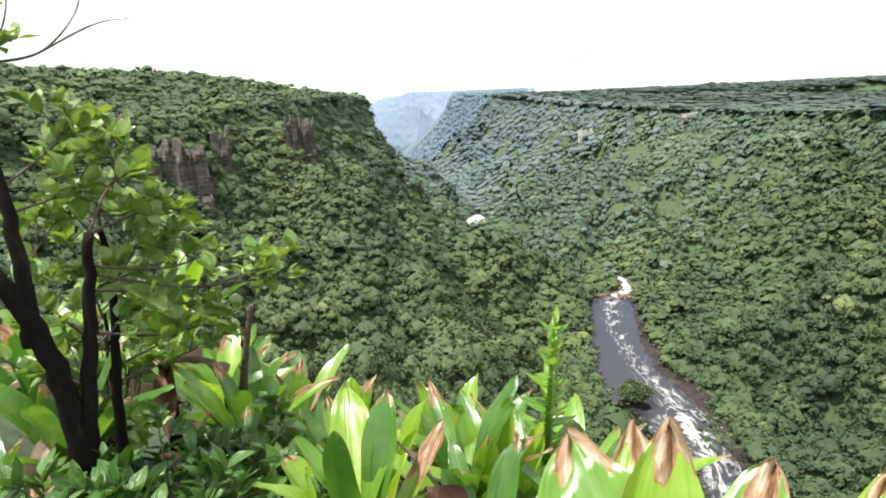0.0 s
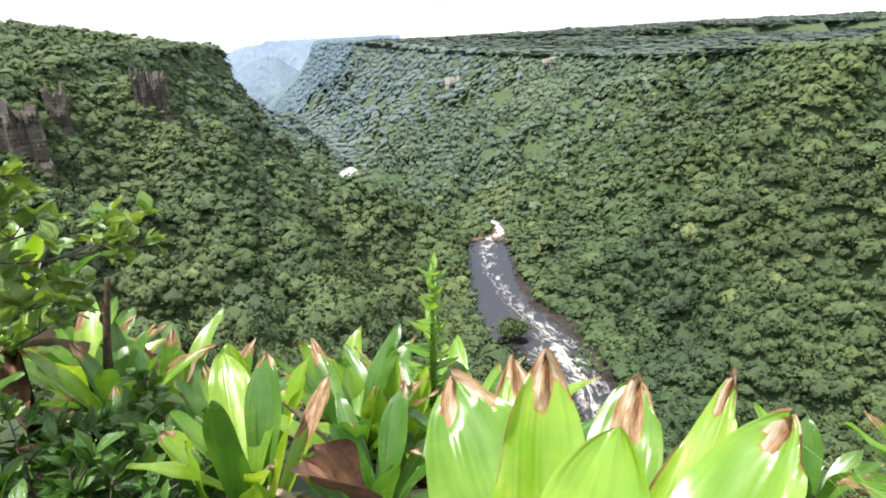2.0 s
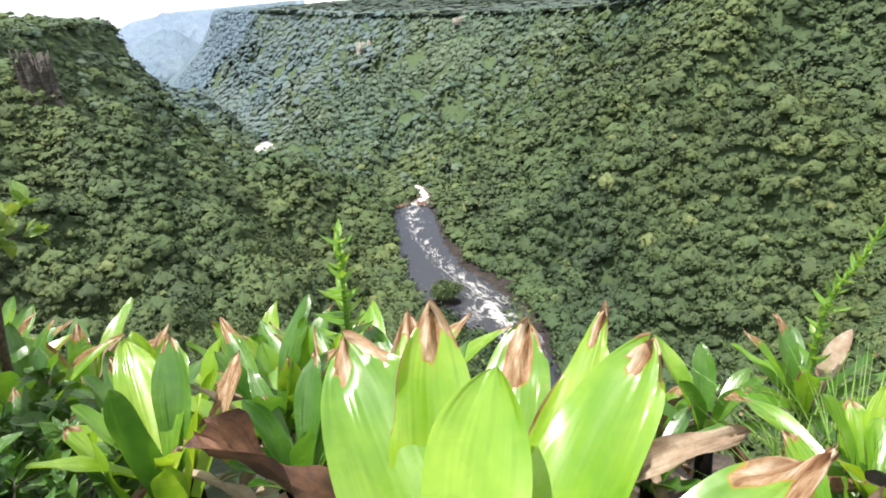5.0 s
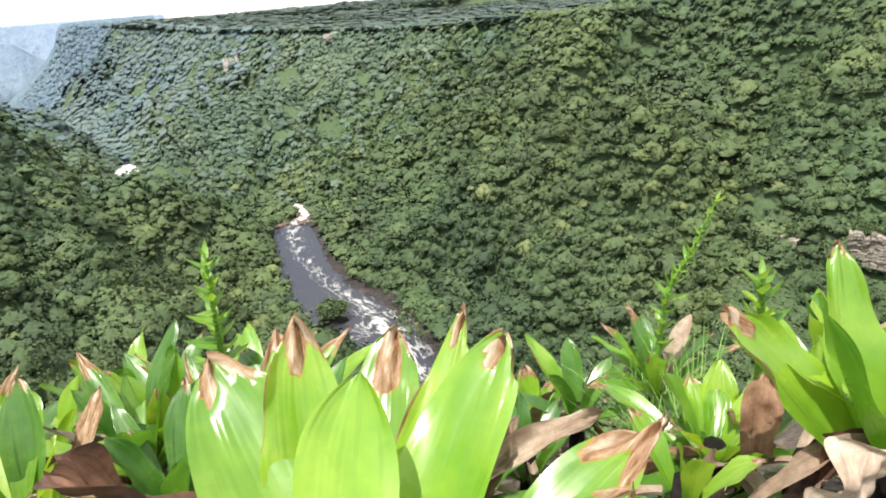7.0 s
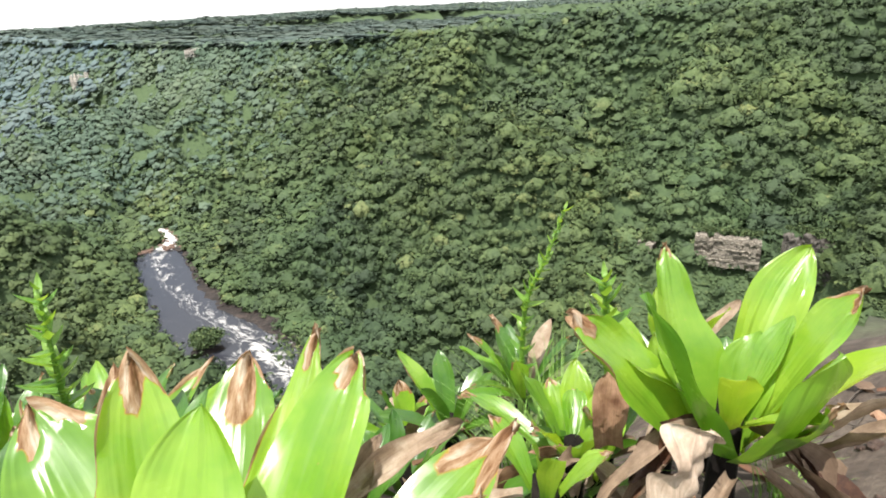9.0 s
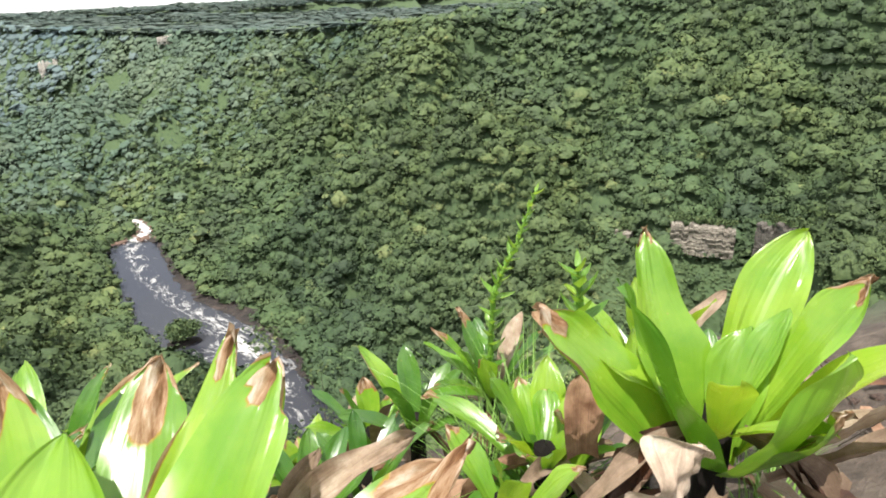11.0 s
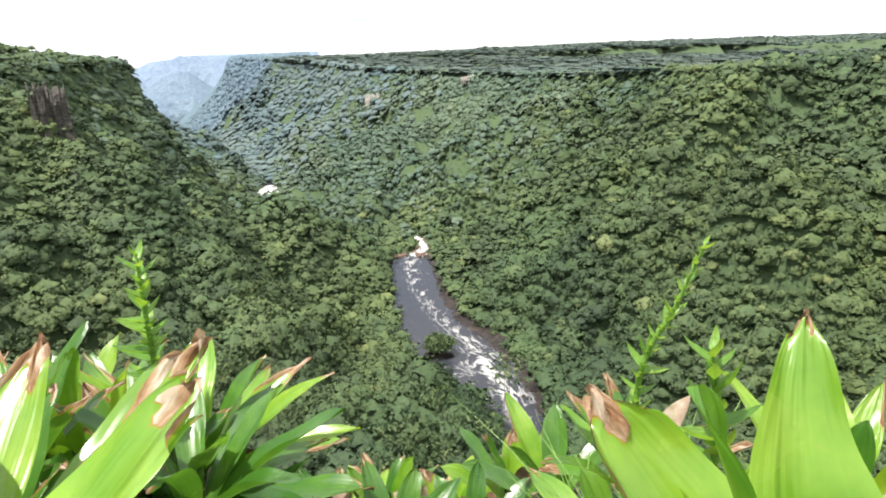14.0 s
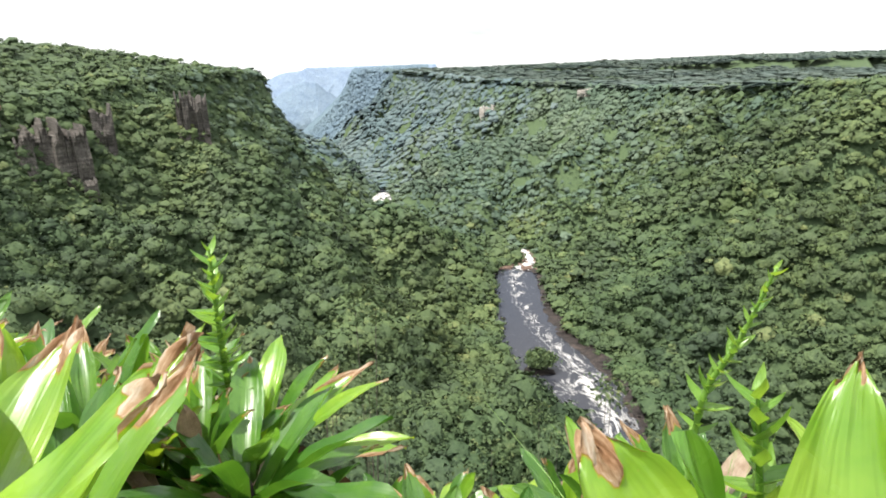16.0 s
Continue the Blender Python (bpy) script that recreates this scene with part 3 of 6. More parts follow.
# ---- blue ridges where the gorge bends away, haze painted into their colour ----
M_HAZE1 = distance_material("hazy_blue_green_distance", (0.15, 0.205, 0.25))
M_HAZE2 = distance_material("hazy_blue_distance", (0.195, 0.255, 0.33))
M_HAZE3 = distance_material("hazy_pale_blue_distance", (0.235, 0.30, 0.40))


def far_ridge(name, rad, prof, depth, material, first, crowns=0, size=8.0):
    """A far ridge: prof gives azimuth and top as degrees seen from the lookout."""
    az = np.linspace(prof[0][0], prof[-1][0], 260)
    el = np.interp(az, [p[0] for p in prof], [p[1] for p in prof])
    A = np.radians(az)
    rows = []
    for k in np.concatenate([np.linspace(-0.03, 1.0, 26), [1.0]]):
        back = len(rows) == 26
        s = np.stack([az * rad / 57, np.full(len(az), 260.0 * k)], -1)
        R = rad + depth * (0.42 * max(k, 0) ** 1.3 + 0.5 * back) + (1 - 0.8 * max(k, 0)) * (0.003 * rad * rough_noise(s * (1, 0.35), 330, 3, first) + 0.0008 * rad * rough_noise(s, 60, 2, first + 9))
        top = 1 + (rad + 0.42 * depth) * np.tan(np.radians(el))
        z = -275 + (top + 275) * k + (1.2 * rough_noise(s, 40, 3, first + 4) if 0.1 < k else 0)
        rows.append(np.stack([np.sin(A) * R, np.cos(A) * R, z], -1))
    V = np.stack(rows, 0)
    nr, nc = V.shape[:2]
    i, j = np.meshgrid(np.arange(nr - 1), np.arange(nc - 1), indexing="ij")
    F = np.stack([i * nc + j, i * nc + j + 1, (i + 1) * nc + j + 1, (i + 1) * nc + j], -1).reshape(-1, 4)
    me = sheet(name, V.reshape(-1, 3), F, material)
    if crowns:
        rng = np.random.default_rng(first + 60)
        TV, TF = [a_.astype(float) if k == 0 else a_ for k, a_ in enumerate(crown_template(rng, 5, 2, 0, 0, 0)[:2])]
        r, c = rng.uniform(2, nr - 3, crowns), rng.uniform(0, nc - 2, crowns)
        p = V[r.astype(int), c.astype(int)] * (1 - r % 1)[:, None] + V[r.astype(int) + 1, c.astype(int) + 1] * (r % 1)[:, None]
        s_ = size * rng.lognormal(0, 0.3, crowns)
        ri, ci = r.astype(int), c.astype(int)
        t1, t2 = V[ri, ci + 1] - V[ri, ci], V[ri + 1, ci] - V[ri, ci]
        t1 /= np.linalg.norm(t1, axis=1)[:, None]
        t2 /= np.linalg.norm(t2, axis=1)[:, None]
        up = np.cross(t1, t2)
        up /= np.linalg.norm(up, axis=1)[:, None]
        up *= np.where((up * p).sum(1) > 0, -1, 1)[:, None]
        W = p[:, None, :] + s_[:, None, None] * (TV[None, :, 0:1] * t1[:, None] + TV[None, :, 1:2] * t2[:, None] + 0.45 * TV[None, :, 2:3] * up[:, None])
        G = TF[None] + (np.arange(crowns) * len(TV))[:, None, None]
        tagged(new("forest", sheet("forest", W.reshape(-1, 3), G.reshape(-1, 3), material)), "distant forest on a ridge blue with haze", "forest", kind="stuff")
    return tagged(new(name, me), "far forested ridge blue with haze", "ridge", kind="structure")


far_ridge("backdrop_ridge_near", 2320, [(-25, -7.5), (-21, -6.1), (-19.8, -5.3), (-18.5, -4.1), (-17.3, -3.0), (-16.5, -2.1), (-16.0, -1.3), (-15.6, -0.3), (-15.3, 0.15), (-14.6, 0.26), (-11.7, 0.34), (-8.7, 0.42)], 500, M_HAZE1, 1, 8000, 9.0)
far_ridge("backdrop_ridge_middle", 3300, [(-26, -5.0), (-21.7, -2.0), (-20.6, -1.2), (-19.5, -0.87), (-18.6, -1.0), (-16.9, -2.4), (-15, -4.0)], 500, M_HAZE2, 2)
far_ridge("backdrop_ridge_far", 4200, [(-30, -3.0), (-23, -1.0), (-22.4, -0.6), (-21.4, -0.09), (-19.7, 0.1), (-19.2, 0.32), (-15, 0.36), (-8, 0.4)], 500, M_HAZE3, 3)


# ---- bare rock faces ----
def cliff(name, label, a, b, base, height, material, seed, rows=9, lean=0.12, jag=2.0, cols=None, columns=False, out=0.6, wide=3.2, deep=6.0):
    """A rock face between the plan points a and b, built of ledges (or of upright pillars)."""
    rnd = np.random.default_rng(seed)
    a, b = np.array(a, float), np.array(b, float)
    L = np.hypot(*(b - a))
    d = (b - a) / L
    n = np.array((d[1], -d[0]))
    if n @ a > 0:
        n = -n
    cols = cols or max(18, int(L / 0.8))
    x = np.linspace(0, L, cols)
    # the top breaks off in blocks
    top = height * (0.9 + 0.1 * np.clip(rnd.normal(0, 0.7, int(L / 2.3) + 2)[(x / 2.3).astype(int)], -1.5, 1.2) + 0.02 * rnd.normal(0, 1, cols))
    cut = np.sort(np.concatenate([[0, 1], rnd.uniform(0.03, 0.97, rows)]))
    V = []
    for r in range(rows + 1):
        # every bed breaks into blocks of its own width
        w = rnd.uniform(1.5, 5.0) if not columns else wide
        block = np.floor(x / w + (rnd.uniform(0, 1) if not columns else 0)).astype(int)
        step = rnd.normal(0, 1, block.max() + 2)[block] if not columns else np.random.default_rng(seed + 50).normal(0, 1, block.max() + 2)[block]
        ledge = rnd.uniform(-1, 1)
        for f in (cut[r] + 0.004, cut[min(r + 1, rows + 1)]):
            z = base + top * f
            q = np.stack([x * 0.8, np.full(cols, f * height)], -1)
            off = jag * (0.45 * step + 0.5 * ledge + 0.6 * rough_noise(q, 26, 2, seed) + rnd.normal(0, 0.03, cols)) - lean * top * f + out
            p = a[None] + d[None] * x[:, None] + n[None] * off[:, None]
            V.append(np.column_stack([p, z]))
    back = V[-1].copy()
    back[:, :2] -= n * deep
    V.append(back)
    low = back.copy()
    low[:, 2] = base - 12
    V.append(low)
    V = np.stack(V, 0)
    nr, nc = V.shape[:2]
    i, j = np.meshgrid(np.arange(nr - 1), np.arange(nc - 1), indexing="ij")
    F = np.stack([i * nc + j, i * nc + j + 1, (i + 1) * nc + j + 1, (i + 1) * nc + j], -1).reshape(-1, 4)
    if np.cross(np.append(d, 0), (0, 0, 1)) @ np.append(n, 0) < 0:
        F = F[:, ::-1]
    return tagged(new(name, sheet(name, V.reshape(-1, 3), F, material, smooth=False)), label, "cliff")


# shadowed faces are given this darker grey in place of real shade
M_ROCK_DK = rock_material("shaded_dark_grey_rock", (0.035, 0.033, 0.031), (0.09, 0.083, 0.076), (0.19, 0.175, 0.16))
M_ROCK_PALE = rock_material("bleached_rock", (0.28, 0.26, 0.235), (0.48, 0.455, 0.42), (0.66, 0.63, 0.59))
M_ROCK_GREY = rock_material("grey_crag_rock", (0.06, 0.054, 0.048), (0.125, 0.115, 0.104), (0.21, 0.195, 0.18), 0.16)
cliff("rock_cliff", "pale layered sandstone cliff between the trees", (272, 243), (294, 217), -141, 19, M_ROCK, 1, rows=14, jag=0.7, lean=0.03, out=3.5)
# the same cliff further along, painted darker grey for the shade it lies in
cliff("rock_cliff", "layered sandstone cliff between the trees, painted grey for shade", (298, 206), (306, 158), -139, 24, M_ROCK_GREY, 2, rows=14, jag=0.8, lean=0.03, out=3.5)
cliff("rock_cliff", "small pale outcrop in the forest", (258, 272), (262, 264), -141, 8, M_ROCK, 3, rows=8, jag=0.5, out=3)
cliff("rock_cliff", "dark overhanging rock wall on the hillside", (-420, 405), (-394, 436), -86, 72, M_ROCK_DK, 4, rows=12, columns=True, jag=2.2, out=0, wide=6, deep=24)
cliff("rock_cliff", "rusty rock cap on the hillside", (-424, 408), (-398, 441), -22, 12, M_ROCK_RED, 6, rows=6, jag=1.8, out=7, deep=20)
cliff("rock_cliff", "great grey crag with ledges under a grassy terrace", (-380, 428), (-347, 466), -104, 72, M_ROCK_GREY, 5, rows=9, columns=True, jag=3.6, out=2, wide=13, deep=34, lean=0.16)
cliff("rock_cliff", "dark rock face in the forest", (-377, 513), (-364, 524), -84, 62, M_ROCK_DK, 7, rows=9, columns=True, jag=2.2, out=3, wide=5, deep=22)
cliff("rock_cliff", "dark rock face in the forest", (-346, 597), (-320, 612), -78, 62, M_ROCK_DK, 13, rows=9, columns=True, jag=2.6, out=2, wide=6, deep=22)
cliff("rock_cliff", "pale rock band under the far rim", (88, 1188), (196, 1174), -54, 15, M_ROCK_PALE, 8, rows=5, jag=2.0, cols=80)
cliff("rock_cliff", "pale rock scar on the far wall", (-100, 1350), (-70, 1356), -112, 36, M_ROCK_PALE, 9, rows=6, jag=2.4, columns=True, cols=30)
cliff("rock_cliff", "row of grey rock pillars on the bluff", (150, 480), (171, 462), -152, 24, M_ROCK_GREY, 10, rows=6, columns=True, jag=1.8, out=4)
cliff("rock_cliff", "weathered rock face on the bluff", (172, 484), (184, 470), -133, 22, M_ROCK_GREY, 11, rows=6, columns=True, jag=1.8, out=4)
cliff("rock_cliff", "weathered rock face on the bluff", (148, 518), (164, 510), -150, 14, M_ROCK_DK, 12, rows=6, columns=True, jag=1.6)



# ---- boulders along the water ----
def boulder_mesh(seed, material=None):
    rnd = random.Random(seed)
    bm = bmesh.new()
    bmesh.ops.create_icosphere(bm, subdivisions=2, radius=1)
    ph = [rnd.uniform(0, 6.28) for _ in range(6)]
    for v in bm.verts:
        c = v.co
        k = 1 + 0.2 * math.sin(3 * c.x + ph[0]) + 0.18 * math.sin(4 * c.y + ph[1] + c.z) + rnd.uniform(-0.07, 0.07)
        v.co = Vector((c.x * k, c.y * k * 0.8, max(-0.4, c.z * k * 0.55)))
    me = bpy.data.meshes.new("boulder")
    bm.to_mesh(me)
    bm.free()
    me.materials.append(material or M_ROCK_RED)
    return me


BOULDERS = [boulder_mesh(300 + k) for k in range(6)]
WET_BOULDERS = [boulder_mesh(320 + k, M_ROCK_WET) for k in range(6)]
_rb = random.Random(17)


def boulder(x, y, z, s, label):
    ob = new("boulder", _rb.choice(BOULDERS if "reddish" in label else WET_BOULDERS))
    ob.matrix_basis = Matrix.Translation((x, y, z)) @ Matrix.Rotation(_rb.uniform(0, 6.28), 4, "Z") @ Matrix.Diagonal((s * _rb.uniform(0.8, 1.3), s, s * _rb.uniform(0.7, 1.2), 1))
    tagged(ob, label, "boulder", group="river boulders")


for k in range(46):
    f = _rb.uniform(0, 1)
    y = 345 + f * 330
    cx = float(np.interp(y, RIVER[:, 1], RIVER[:, 0]))
    hw = float(np.interp(y, RIVER[:, 1], RIVER[:, 2]))
    side = 1 if _rb.random() < 0.72 else -1
    boulder(cx + side * (hw + _rb.uniform(-3.5, 4.5)) / 0.93, y, -219.6, _rb.uniform(0.9, 2.8), "dark wet boulder at the river bank")
for k in range(26):
    boulder(-9 + _rb.choice([-1, 1]) * _rb.uniform(7, 24), 684 + _rb.uniform(-4, 12), -219.6, _rb.uniform(1.6, 4.2), "reddish rock beside the rapids")
for k in range(30):
    y = 690 + 80 * _rb.random()
    boulder(float(np.interp(y, RIVER[:, 1], RIVER[:, 0])) + _rb.choice([-1, 1]) * float(np.interp(y, RIVER[:, 1], RIVER[:, 2])) * _rb.uniform(0.8, 1.9), y, -221 - (y - 690) * 0.03, _rb.uniform(1.2, 3.2), "reddish rock beside the rapids")
for k in range(34):
    y = 1066 + 120 * _rb.random()
    boulder(float(np.interp(y, RIVER[:, 1], RIVER[:, 0])) + _rb.uniform(-1.1, 1.1) * float(np.interp(y, RIVER[:, 1], RIVER[:, 2])), y, -235 - max(0, y - 1110) * 0.06, _rb.uniform(1.2, 3.6), "dark rock in the distant rapids")
for k in range(8):
    boulder(_rb.uniform(66, 84), _rb.uniform(352, 392), -219.7, _rb.uniform(0.8, 2.0), "rock awash in the river")

# ---- the islet ----
islet = new("islet", boulder_mesh(333, M_ROCK_WET))
islet.matrix_basis = Matrix.Translation((12, 433, -219.6)) @ Matrix.Diagonal((10.5, 9.5, 8.0, 1))
tagged(islet, "rocky islet in the river", "islet")


def tree(x, y, z, R, H, seed, label, sprigs=900, leaf=0.16):
    """A tree with a tapered trunk, limbs and a loose crown of leaf clumps."""
    rng = np.random.default_rng(seed)
    ob = new("tree")
    ob.location = (x, y, z)
    tagged(ob, label, "tree")
    limbs = []
    for k in range(7):
        a = k * 2.4 + rng.uniform(-0.4, 0.4)
        e = Vector((math.cos(a) * R * rng.uniform(0.4, 0.8), math.sin(a) * R * rng.uniform(0.4, 0.8), H * rng.uniform(0.75, 1.05)))
        limbs.append(e)
    bm = bmesh.new()
    for k, e in enumerate([Vector((0, 0, H * 0.8))] + limbs):
        s0 = Vector((0, 0, 0)) if k == 0 else Vector((0, 0, H * (0.4 + 0.05 * k)))
        r0 = R * 0.07 if k == 0 else R * 0.03
        d = (e - s0)
        sd = d.cross(Vector((0.3, 0.9, 0.1))).normalized()
        ud = sd.cross(d).normalized()
        ra = [bm.verts.new(s0 + (sd * math.cos(q) + ud * math.sin(q)) * r0) for q in (0, 1.26, 2.51, 3.77, 5.03)]
        rb = [bm.verts.new(e + (sd * math.cos(q) + ud * math.sin(q)) * r0 * 0.3) for q in (0, 1.26, 2.51, 3.77, 5.03)]
        for q in range(5):
            bm.faces.new((ra[q], ra[(q + 1) % 5], rb[(q + 1) % 5], rb[q]))
    me = bpy.data.meshes.new("trunk")
    bm.to_mesh(me)
    bm.free()
    me.materials.append(M_TRUNK)
    t = new("trunk", me)
    t.parent = ob
    cents = np.array([list(e) for e in limbs])
    c = cents[rng.integers(0, len(cents), sprigs)] + rng.normal(0, 1, (sprigs, 3)) * np.array((0.30, 0.30, 0.22)) * R
    n = rng.normal(0, 1, (sprigs, 3)) + np.array((0, 0, 0.9))
    n /= np.linalg.norm(n, axis=1)[:, None]
    t1 = np.cross(n, rng.normal(0, 1, (sprigs, 3)))
    t1 /= np.linalg.norm(t1, axis=1)[:, None]
    t2 = np.cross(n, t1)
    s1 = (leaf * R * rng.uniform(0.6, 1.3, sprigs))[:, None]
    V = np.stack([c - t1 * s1, c + t2 * s1 * 0.55 + n * s1 * 0.15, c + t1 * s1, c - t2 * s1 * 0.55 + n * s1 * 0.15], 1).reshape(-1, 3)
    F = np.arange(sprigs * 4).reshape(-1, 4)
    me = sheet("crown", V, F, M_FOREST, smooth=False)
    a_ = me.attributes.new("tint", "FLOAT", "POINT")
    a_.data.foreach_set("value", np.repeat(np.clip(rng.normal(0.62, 0.2, sprigs), 0, 1), 4).astype(np.float32))
    cr = new("crown", me)
    cr.parent = ob
    return ob


M_TRUNK = rock_material("grey_tree_bark", (0.07, 0.06, 0.05), (0.15, 0.13, 0.11), (0.22, 0.2, 0.17), 2.0)
for k, (dx, dy, R) in enumerate(((-5, 2, 5.2), (1, 3, 6.0), (6, 1, 5.2), (-2, -2, 4.8), (4, -3, 4.2), (-6, -2, 4.0), (0, 5, 5.6))):
    tree(12 + dx, 433 + dy, -217.5, R * 1.15, R * 1.7, 400 + k, "small green tree on the river islet", 620, 0.2)
# trees on and below the rock faces of the right-hand wall
_rt = random.Random(23)
for (ax, ay), (bx, by), top, n in (((274, 245), (296, 219), -123, 11), ((300, 208), (308, 158), -116, 13), ((260, 274), (264, 266), -134, 3)):
    for k in range(n):
        f = (k + _rt.uniform(0, 0.8)) / n
        R = _rt.uniform(2.2, 3.6)
        tree(ax + (bx - ax) * f + _rt.uniform(0, 2), ay + (by - ay) * f, top - _rt.uniform(0.9, 2.2), R, R * 1.3, 500 + k + n * 20, "small green tree on top of the rock face", 300, 0.2)
        if k % 2:
            tree(ax + (bx - ax) * f - _rt.uniform(3, 5), ay + (by - ay) * f - 1, top - 19.5 - _rt.uniform(0, 4), R, R * 2.2, 700 + k + n * 20, "slender tree in front of the rock face", 300, 0.2)
# thin-leaved trees just below the rim
for k, (az, rr, R, H, top) in enumerate(((-2.5, 46, 2.6, 7, -34.2), (3.0, 50, 2.4, 8, -32.6), (8.5, 44, 2.2, 7, -31.4), (-15, 62, 3.4, 8, -24.0), (-19.5, 70, 3.2, 8, -24.5), (13, 52, 2.4, 7, -33.5), (-26, 58, 3.0, 8, -28.0))):
    x, y = math.sin(radians(az)) * rr, math.cos(radians(az)) * rr
    zt = 1 + rr * math.tan(radians(top))
    zg = float(ground_height(np.array([(x, y)]))[0][0])
    tree(x, y, zg - 0.3, R, max(4.0, zt - zg), 420 + k, "slender tree with loose pale green foliage below the rim", 520, 0.1)


# ================= plants on the ledge =================
def leaf_material(name, green, light, gloss=0.30, share=0.40, coat=0.8):
    m, nt, b, out = mat(name)
    uvn = nt.nodes.new("ShaderNodeUVMap")
    uv = uvn.outputs["UV"]
    info = nt.nodes.new("ShaderNodeObjectInfo")
    veins = noise_node(nt, 1.0, 3.0, 0.6, vec=uv, stretch=(34.0, 1.2, 1.0))
    patch = noise_node(nt, 7.0, 4.0, 0.6)
    col = mix_col(nt, ramp_node(nt, patch, [(0.35, (0, 0, 0)), (0.68, (1, 1, 1))]), green, light)
    col = mix_col(nt, 1.0, col, ramp_node(nt, veins, [(0.3, (0.965, 0.975, 0.95)), (0.7, (1.03, 1.02, 1.03))]), "MULTIPLY")
    col = mix_col(nt, 1.0, col, ramp_node(nt, info.outputs["Random"], [(0.0, (0.62, 0.74, 0.7)), (0.5, (1.0, 1.0, 1.0)), (1.0, (1.25, 1.1, 1.1))]), "MULTIPLY")
    # brown and bleached dead tissue with a ragged edge
    dry = attr(nt, "dry")
    n = noise_node(nt, 22.0, 5.0, 0.65)
    edge = math_node(nt, "ADD", dry, math_node(nt, "MULTIPLY", math_node(nt, "SUBTRACT", n, 0.5), 0.55))
    dfac = ramp_node(nt, edge, [(0.44, (0, 0, 0)), (0.5, (1, 1, 1))])
    rim = ramp_node(nt, edge, [(0.30, (0, 0, 0)), (0.46, (1, 1, 1))])
    tone = noise_node(nt, 1.0, 6.0, 0.7, vec=uv, stretch=(4.2, 3.4, 1.0))
    dead = ramp_node(nt, tone, [(0.30, (0.07, 0.032, 0.018)), (0.42, (0.24, 0.125, 0.062)), (0.53, (0.44, 0.29, 0.18)), (0.66, (0.70, 0.60, 0.49))])
    col = mix_col(nt, rim, col, (0.40, 0.22, 0.03))
    col = mix_col(nt, dfac, col, dead)
    # pale scars and specks
    sp = noise_node(nt, 60.0, 2.0, 0.5)
    col = mix_col(nt, ramp_node(nt, sp, [(0.74, (0, 0, 0)), (0.78, (0.55, 0.55, 0.55))]), col, (0.36, 0.27, 0.1))
    nt.links.new(col, b.inputs["Base Color"])
    sep = nt.nodes.new("ShaderNodeSeparateColor")
    nt.links.new(dfac, sep.inputs[0])
    rough = math_node(nt, "ADD", math_node(nt, "MULTIPLY", sep.outputs[0], 0.45), math_node(nt, "ADD", math_node(nt, "MULTIPLY", patch, 0.16), gloss - 0.06))
    nt.links.new(rough, b.inputs["Roughness"])
    nt.links.new(math_node(nt, "SUBTRACT", 0.5, math_node(nt, "MULTIPLY", sep.outputs[0], 0.35)), b.inputs["Specular IOR Level"])
    wavy = noise_node(nt, 1.0, 2.0, 0.5, vec=uv, stretch=(4.5, 1.6, 1.0))
    relief = math_node(nt, "ADD", veins, math_node(nt, "MULTIPLY", math_node(nt, "MULTIPLY", tone, sep.outputs[0]), 3.0))
    bump(nt, b, math_node(nt, "ADD", relief, math_node(nt, "MULTIPLY", wavy, 24.0)), 0.6, 0.0008)
    nt.links.new(math_node(nt, "MULTIPLY", math_node(nt, "SUBTRACT", 1.0, sep.outputs[0]), coat), b.inputs["Coat Weight"])
    b.inputs["Coat Roughness"].default_value = 0.31
    through_col = mix_col(nt, dfac, mix_col(nt, 1.0, col, (1.5, 1.3, 0.7), "MULTIPLY"), dead)
    leafy(nt, b, out, through_col, share)
    return m


M_LEAF = leaf_material("bright_bromeliad_leaf", (0.155, 0.335, 0.022), (0.30, 0.475, 0.048), gloss=0.24, coat=1.0)
M_LEAF_MID = leaf_material("green_bromeliad_leaf", (0.10, 0.26, 0.020), (0.18, 0.365, 0.034), gloss=0.24, coat=1.0)
M_LEAF_DK = leaf_material("mid_green_bromeliad_leaf", (0.050, 0.155, 0.020), (0.115, 0.26, 0.034), gloss=0.24, coat=1.0)
M_SPIKE = leaf_material("fresh_green_bract", (0.15, 0.33, 0.045), (0.24, 0.43, 0.07), gloss=0.35)
M_SHRUB = leaf_material("leathery_shrub_leaf", (0.15, 0.27, 0.055), (0.29, 0.42, 0.10), gloss=0.28, share=0.3, coat=0.6)
M_SHRUB_DK = leaf_material("dark_glossy_shrub_leaf", (0.052, 0.14, 0.026), (0.125, 0.24, 0.045), gloss=0.3, share=0.25, coat=0.2)


